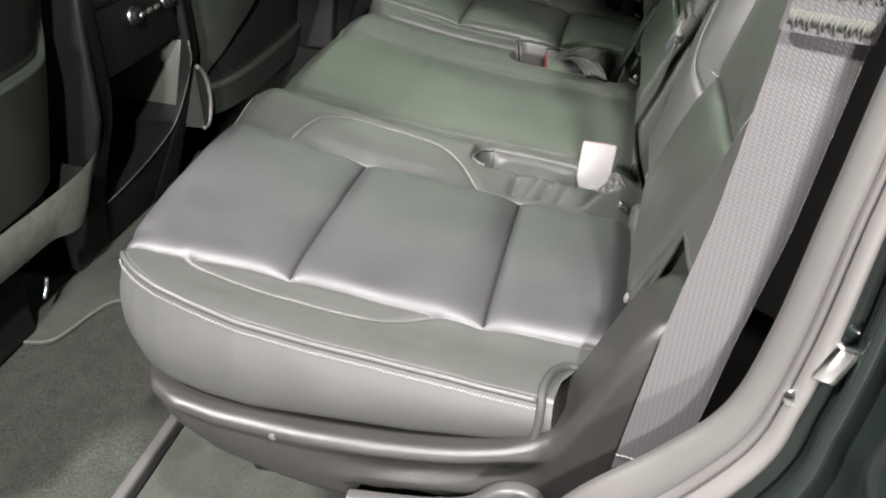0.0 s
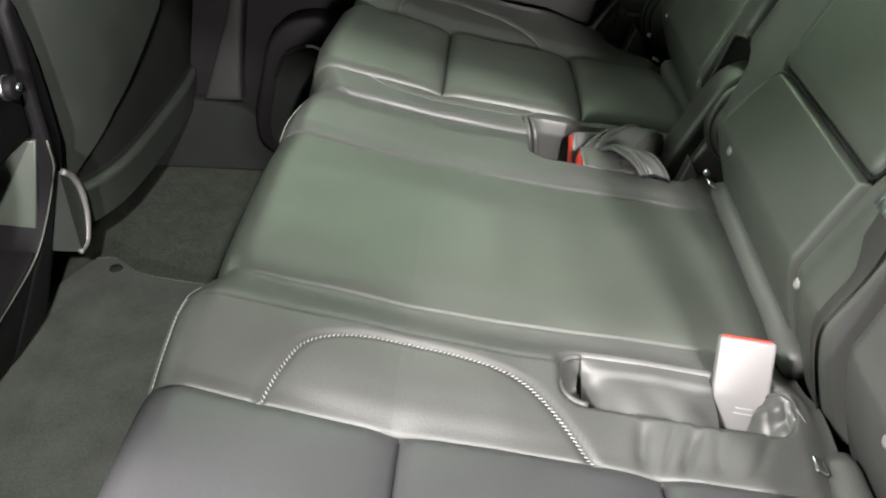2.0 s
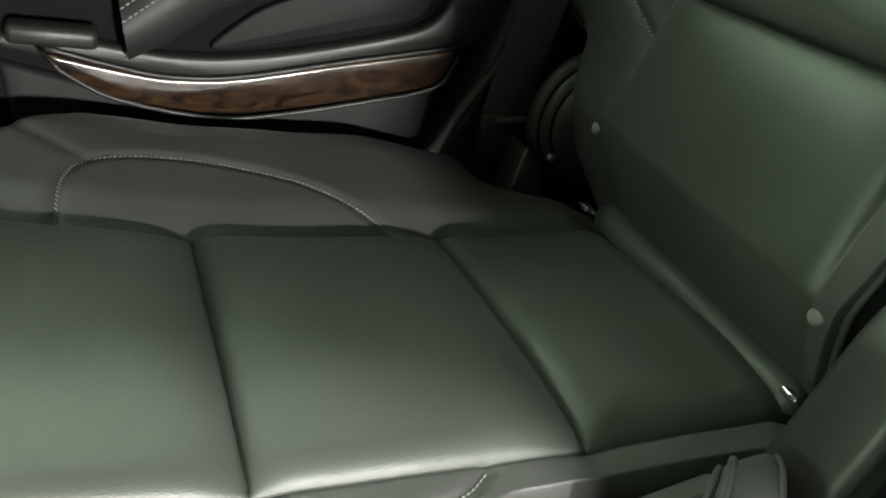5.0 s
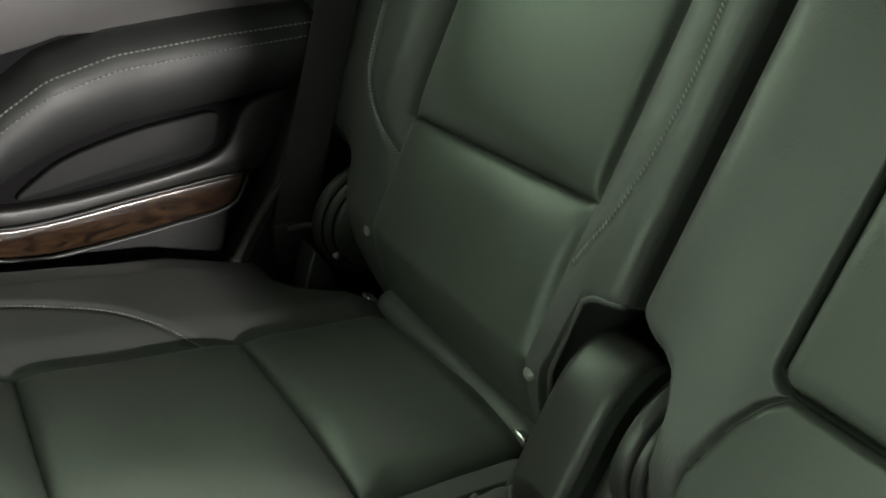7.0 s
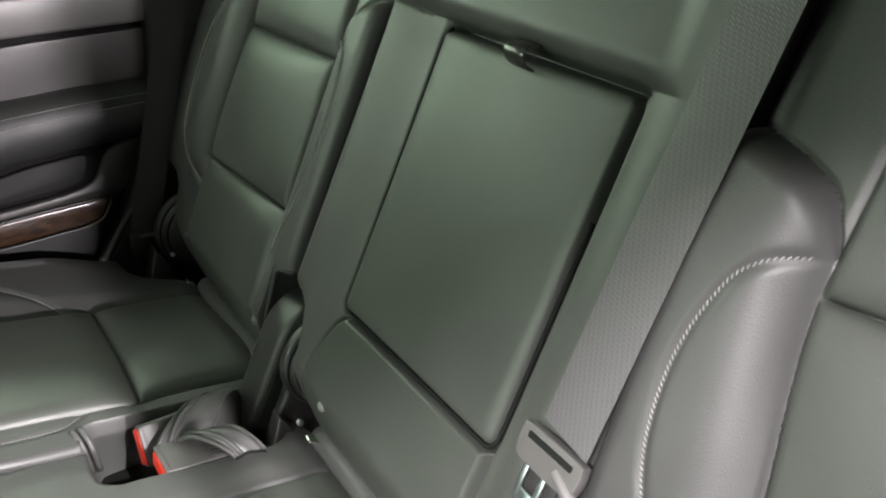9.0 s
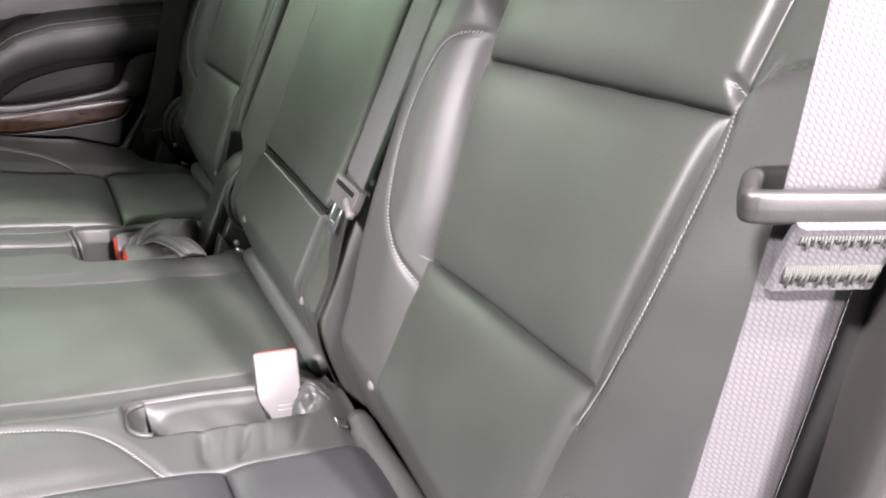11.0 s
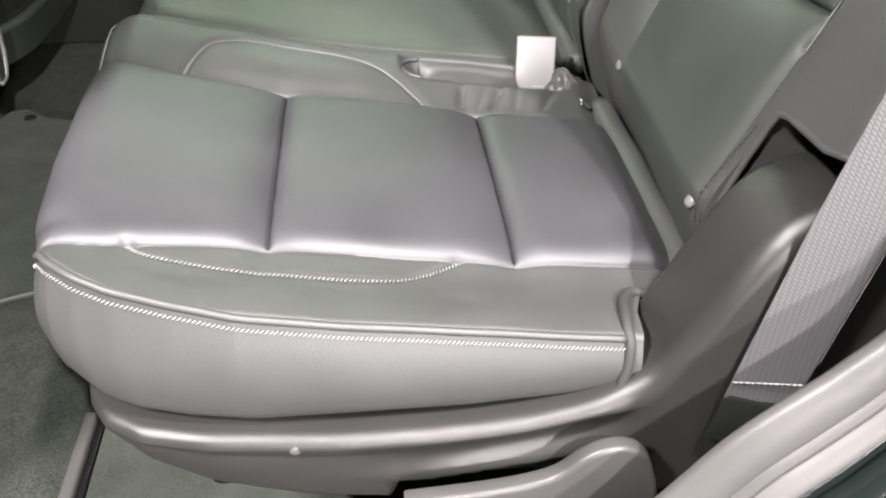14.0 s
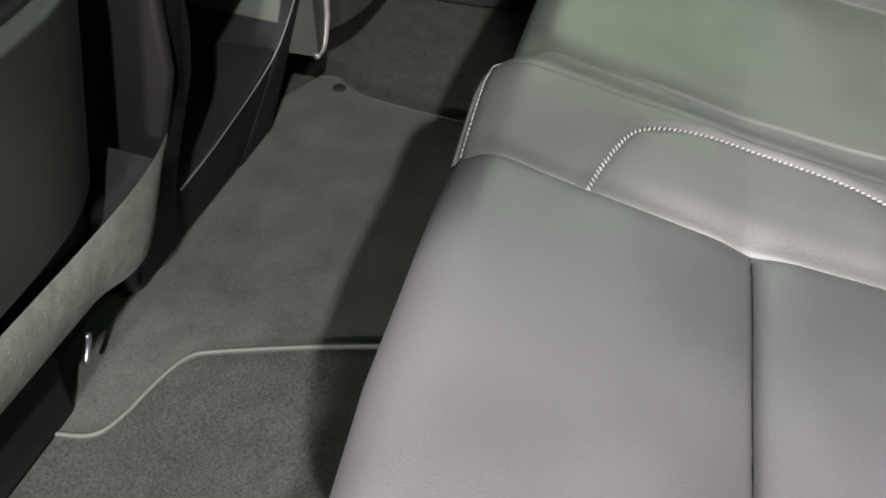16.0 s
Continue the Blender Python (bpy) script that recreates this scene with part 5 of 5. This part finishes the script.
wood_outline = [*soft([(0.066, 0.436), (0.115, 0.418), (0.160, 0.405), (0.215, 0.400), (0.306, 0.404), (0.416, 0.408)], 26), *soft([(0.414, 0.398), (0.392, 0.375), (0.330, 0.369), (0.250, 0.366), (0.190, 0.369), (0.115, 0.392), (0.078, 0.417)], 24)]
part("lower_trim", prism([*soft([(0.030, 0.428), (0.085, 0.405), (0.13, 0.380), (0.20, 0.364), (0.32, 0.362), (0.40, 0.372)], 16), (0.385, 0.30), (0.37, 0.24), (0.03, 0.24)], "y", 1.474, 1.49, 0.006), LOWER_DOOR, door, "dark grey lower door trim")
tube("trim_line", soft([(0.03, 1.464, 0.447), (-0.03, 1.464, 0.462), (-0.10, 1.466, 0.480), (-0.2, 1.468, 0.50)], 16), 0.003, PLASTIC, door)
part("wood_strip", prism(wood_outline, "y", 1.460, 1.49, 0.005, 3), WOOD, door, "glossy brown burl wood strip")
bez = np.array([(x, 1.4615, z) for x, z in wood_outline])
ctr = bez.mean(0)
tube("wood_bezel", ctr + (bez - ctr) * np.array([1.02, 1, 1.14]), 0.0022, COVER_PLASTIC, door, "thin grey bezel", closed=True)
part("window_switch", rbox((0.076, 1.456, 0.452), (0.066, 0.024, 0.016), 0.005, rot=pose(0, 0, 0, 0, 10, 0)), COVER_PLASTIC, door, "dark grey window switch plate")
# speaker and pocket low at the front of the door
pocket_o = closed_soft([(-0.205, 0.06), (-0.195, 0.24), (-0.160, 0.305), (-0.100, 0.325), (-0.035, 0.308), (0.02, 0.27), (0.06, 0.18), (0.06, 0.06)], 60)
part("door_pocket", prism(pocket_o, "y", 1.430, 1.486, 0.010, 3), CONSOLE, door, "black plastic door pocket")
cut = closed_soft([(-0.180, 0.07), (-0.172, 0.215), (-0.150, 0.250), (-0.108, 0.266), (-0.060, 0.246), (-0.01, 0.21), (0.03, 0.15), (0.03, 0.07)], 60)
# Near-black plate stands for the shaded inside of the pocket.
part("pocket_opening_shade", prism(cut, "y", 1.424, 1.435, 0.003), KNIT_AND_SHADE, door)
line = soft([(-0.172, 1.421, 0.215), (-0.150, 1.421, 0.258), (-0.104, 1.420, 0.276), (-0.062, 1.421, 0.254)], 24)
tube("pocket_lip", line, 0.003, CONSOLE, door)
tube("chrome_line", line[14:] + [0, -0.003, 0], 0.0026, STEEL, door, "short chrome line")

# far pillar trim behind the door
pillar = thing("door_pillar", "dark plastic pillar trim behind the far door", "pillar trim", kind="structure")
pil = [*soft([(0.372, 0.27), (0.392, 0.315), (0.420, 0.355), (0.450, 0.42), (0.485, 0.52), (0.51, 0.66), (0.53, 0.85), (0.54, 1.15)], 24), (0.80, 1.15), (0.80, 0.05), (0.372, 0.05)]
part("pillar_trim", prism(pil, "y", 1.445, 1.56, 0.012, 3), COVER_PLASTIC, pillar)
# Paler rim and disc: the glossy edge's highlight is put into their colour.
tube("pillar_rim", soft([(0.372, 1.4415, 0.27), (0.384, 1.441, 0.308), (0.406, 1.4405, 0.343), (0.433, 1.440, 0.379), (0.454, 1.440, 0.404), (0.478, 1.442, 0.47)], 30), 0.0055, PLASTIC, pillar, "rounded rim of the pillar trim, its highlight put in a paler grey")
part("pillar_highlight", disc((0.384, 1.437, 0.318), (0, -1, 0.2), 0.006, 0.01, 0.002, 12), RUBBER, pillar)

# trim of the pillar between the far doors, behind the front seat
mid_pillar = thing("door_pillar", "grey plastic trim of the far middle door pillar", "pillar trim", kind="structure")
part("pillar_trim", prism([*soft([(-0.322, 0.150), (-0.300, 0.210), (-0.280, 0.262), (-0.250, 0.36), (-0.235, 0.60), (-0.24, 1.2)], 20), (-0.19, 1.2), (-0.196, 0.60), *soft([(-0.222, 0.36), (-0.236, 0.27), (-0.246, 0.20), (-0.250, 0.150)], 10)], "y", 1.448, 1.50, 0.008, 3), LOWER_DOOR, mid_pillar)
part("sill_carpet", prism([*soft([(-0.33, 0.148), (-0.28, 0.142), (-0.236, 0.125), (-0.20, 0.07), (-0.17, 0.0)], 14), (-0.6, 0.0), (-0.6, 0.148)], "y", 1.452, 1.50, 0.008, 3), KNIT_AND_SHADE, mid_pillar)

# ---------------------------------------------------------------- front seats and console


def front_seat(y0, y1, label, x_back, z_low, z_panel, border, corner=0.05, side=0.045, left=None, far_round=1.0):
    """Backrest shell of a front seat from behind: padded border round a dark sunk panel."""
    ob = thing("front_seat", label, "car seat", group="front seats")
    c, hw = (y0 + y1) / 2, (y1 - y0) / 2
    U, V = np.meshgrid(spaced(-1, 1, 200, (-0.66, -0.8, 0.85), 0.06, 3), spaced(0, 1, 260, ((z_panel - z_low) / (0.92 - z_low), 0.18), 0.09, 4))
    wid = hw * (0.93 + 0.07 * np.sin(np.pi * np.clip(V * 1.2, 0, 1)))
    Zp = z_low + (0.92 - z_low) * V
    Xp = x_back + 0.18 * (Zp - 0.25) - 0.065 * np.abs(U) ** 5 * np.where(U > 0, far_round, 1.0) + 0.020 * (1 - U**2) * np.where(U > 0, far_round, 1.0) + np.where(U > 0, 0.020 * (1 - far_round), 0.0)
    d = rounded_rect(Zp, c + hw * U, y0 + side, y1 - 0.030, z_panel, 0.86, corner)
    if left is not None:
        d = np.minimum(0.7 * (c + wid * U - left(Zp)), Zp - z_panel)
    Xp = Xp - 0.014 * step(d, -0.010, 0.012) - 0.004 * np.exp(-((d / 0.004) ** 2))
    P = np.stack([Xp, c + wid * U, Zp], -1)
    fm = ((d[:-1, :-1] + d[1:, 1:]) / 2) > 0.002
    sheet("seat_shell", P, border, ob, mask=~fm)
    sheet("map_pocket", P, KNIT_AND_SHADE, ob, "dark map pocket panel", mask=fm)
    flank = np.array([[(x0 - 0.14 * k, y, z) for (x0, y, z) in np.vstack([P[:, 0][::-1], P[0], P[:, -1]])] for k in (0, 0.3, 0.7, 1.0)])
    sheet("seat_side", flank, border, ob)
    part("seat_base", rbox((x_back - 0.28, c, 0.23), (0.48, hw * 1.7, 0.16), 0.03, 3), SEAT_SHELL, ob)
    for dy in (-0.17, 0.17):
        part("seat_track", rbox((-0.82, c + dy, 0.035), (0.56, 0.045, 0.06), 0.006), KNIT_AND_SHADE, ob, "dark seat track")
    return ob


near_front = front_seat(0.02, 0.572, "dark leather front seat seen from behind, near the open door", -0.352, 0.250, 0.440, SEAT_SHELL)
# carpeted lower back panel, curved under
W, K = np.meshgrid(np.linspace(-1, 1, 60), np.linspace(0, 1, 18))
lowz, topz = 0.186 - 0.016 * step(W, 0.5, 0.75) + 0.070 * step(W, 0.78, 1.0) ** 1.6, 0.262 + 0.010 * np.abs(W) ** 6
Q = np.stack([-0.310 - 0.010 * np.abs(W) ** 6 - 0.020 * K**2, 0.288 + 0.270 * W, topz + (lowz - topz) * K], -1)
sheet("lower_panel", Q, SEAT_CARPET, near_front, "grey carpeted lower back panel")
sheet("panel_underside", np.stack([Q[-1], Q[-1] + np.array([-0.14, 0, 0.01])]), KNIT_AND_SHADE, near_front)
# Black block added where only shade fills the space under the seat.
part("under_seat_shade", rbox((-0.52, 0.24, 0.075), (0.22, 0.40, 0.15), 0.01), KNIT_AND_SHADE, near_front, "black block standing for the shade under the seat")
tube("wire_clip", soft([(-0.395, 0.468, 0.085), (-0.398, 0.466, 0.070), (-0.400, 0.457, 0.052)], 8), 0.003, STEEL, near_front, "bright wire clip")

far_front = front_seat(0.955, 1.490, "dark leather front seat seen from behind, beside the console", -0.335, 0.138, 0.205, FAR_SHELL, 0.06, 0.085, lerp([0.10, 0.20, 0.25, 0.30, 0.35, 0.40, 0.9], [0.99, 0.992, 1.030, 1.082, 1.160, 1.240, 1.50]), 0.15)
tip = soft([(-0.338, 0.935, 0.276), (-0.338, 0.955, 0.258), (-0.340, 0.972, 0.228), (-0.342, 0.976, 0.190), (-0.344, 0.962, 0.152), (-0.346, 0.940, 0.146)], 30)
tube("side_trim", tip, 0.0045, PALE_PLASTIC, far_front, "pale plastic side trim edge")
part("side_cover", prism([(y, z) for _, y, z in tip], "x", -0.48, -0.343, 0.0), FAR_SHELL, far_front, "grey plastic recliner side cover")

def lean_foot(ob):
    """The rear face of the console leans forward towards the floor."""
    for o in ob.children_recursive:
        for v in o.data.vertices:
            v.co.x -= max(0.0, 0.30 - v.co.z) * 0.34


KNOBS = ((0.760, 0.421), (0.870, 0.420))
console = thing("centre_console", "black plastic centre console with two round knobs and open cubby", "console")
co = [(0.600, 0.015), (0.925, 0.015), (0.928, 0.30), (0.915, 0.46), (0.88, 0.52), (0.64, 0.52), (0.605, 0.46), (0.598, 0.30)]
part("console_body", prism(co, "x", -1.3, -0.52, 0.0), CONSOLE, console, smooth=False)
side_l = [*soft([(0.592, 0.015), (0.596, 0.20), (0.600, 0.36), (0.612, 0.50)], 12), *soft([(0.648, 0.52), (0.650, 0.36), (0.645, 0.22), (0.652, 0.12), (0.690, 0.015)], 14)]
side_r = [*soft([(0.948, 0.015), (0.948, 0.25), (0.940, 0.42), (0.915, 0.52)], 12), *soft([(0.898, 0.50), (0.908, 0.36), (0.914, 0.24), (0.892, 0.165), (0.845, 0.015)], 14)]
for pts in (side_l, side_r):
    part("side_frame", prism(pts, "x", -0.53, -0.332, 0.008, 3), CONSOLE, console)
part("foot_frame", prism([*soft([(0.648, 0.11), (0.70, 0.118), (0.80, 0.140), (0.892, 0.175)], 12), (0.88, 0.015), (0.65, 0.015)], "x", -0.53, -0.335, 0.006), CONSOLE, console)
part("control_panel", prism([(0.640, 0.345), (0.900, 0.345), (0.895, 0.53), (0.640, 0.53)], "x", -0.53, -0.342, 0.006), CONSOLE, console)
for y, z in KNOBS:
    k = part("climate_knob", disc((-0.343, y, z), (1, 0, 0.1), 0.014, 0.016, 0.003, 28), CONSOLE, console)
    part("knob_ring", disc((-0.342, y, z), (1, 0, 0.1), 0.0150, 0.005, 0.002, 28), STEEL, k, "bright ring")
    part("knob_cap", disc((-0.326, y, z + 0.002), (1, 0, 0.1), 0.005, 0.003, 0.001, 20), STEEL, k)
for i in range(3):
    part("climate_button", rbox((-0.341, 0.788 + 0.024 * i, 0.416), (0.006, 0.015, 0.008), 0.002), CUBBY, console)
for y in (0.70, 0.82):
    part("air_vent", rbox((-0.341, y, 0.485), (0.008, 0.10, 0.055), 0.006), CONSOLE, console)
part("cubby_side", prism([(-0.345, 0.205), (-0.345, 0.335), (-0.500, 0.335), (-0.500, 0.215)], "y", 0.904, 0.913, 0.002), CUBBY, console, "grey cubby side wall")
tube("cubby_edge", soft([(-0.333, 0.660, 0.120), (-0.333, 0.74, 0.128), (-0.333, 0.84, 0.152), (-0.332, 0.890, 0.185), (-0.332, 0.911, 0.26), (-0.332, 0.908, 0.335)], 30), 0.0014, CUBBY, console, "thin grey cubby edge")
lean_foot(console)

# ---------------------------------------------------------------- cabin shell and showroom
shell = thing("cabin_shell", "car body shell with roof, side walls and window openings", "car body", kind="structure")
ceiling = part("ceiling", prism([(-1.15, 0.02), (2.3, 0.02), (2.3, 1.50), (-1.15, 1.50)], "z", 1.335, 1.39, 0.02), LINING)
tagged(ceiling, "unseen pale roof lining, tinted green for its bounce", "ceiling", kind="structure")
part("near_roof_rail", rbox((-0.2, 0.02, 1.375), (1.9, 0.07, 0.10), 0.02, 3), LINING, shell)
part("far_lower_wall", rbox((0.25, 1.60, 0.36), (4.5, 0.06, 0.72), 0.01), PAINT, shell)
part("far_upper_rail", rbox((0.25, 1.58, 1.28), (4.5, 0.10, 0.22), 0.01), LINING, shell)
for x in (-0.66, 0.72):
    part("far_pillar", rbox((x, 1.56, 0.94), (0.16, 0.10, 0.46), 0.02), LINING, shell)
part("far_rear_wall", rbox((1.55, 1.56, 0.94), (1.5, 0.06, 0.46), 0.01), LINING, shell)
part("near_front_door", rbox((-1.45, -0.06, 0.60), (1.3, 0.08, 1.2), 0.02), DOOR_PLASTIC, shell)
part("near_pillar", rbox((-0.72, -0.05, 0.68), (0.30, 0.12, 1.36), 0.03), DOOR_PLASTIC, shell)
part("near_rear_wall", rbox((1.525, -0.02, 0.68), (1.65, 0.08, 1.36), 0.02), DOOR_PLASTIC, shell)
part("tail_wall", rbox((2.35, 0.75, 0.45), (0.06, 1.7, 0.9), 0.02), DOOR_PLASTIC, shell)
part("dashboard", rbox((-1.70, 0.74, 0.42), (0.5, 1.5, 0.84), 0.05, 3), BLACK_PLASTIC, shell)
part("under_floor", rbox((0.2, 0.74, -0.03), (4.4, 1.6, 0.04), 0.01), PAINT, shell)
far_glass = part("side_window", rbox((0.03, 1.60, 0.94), (1.22, 0.006, 0.46), 0.002), GLASS, shell, "green tinted side glass")
far_glass.visible_shadow = False
ground = sheet("ground", np.array([[(x, y, -0.45) for y in (-14, 0, 14)] for x in (-14, 0, 14)], float), SHOW_FLOOR, None)
tagged(ground, "pale polished showroom floor", "floor", kind="structure")
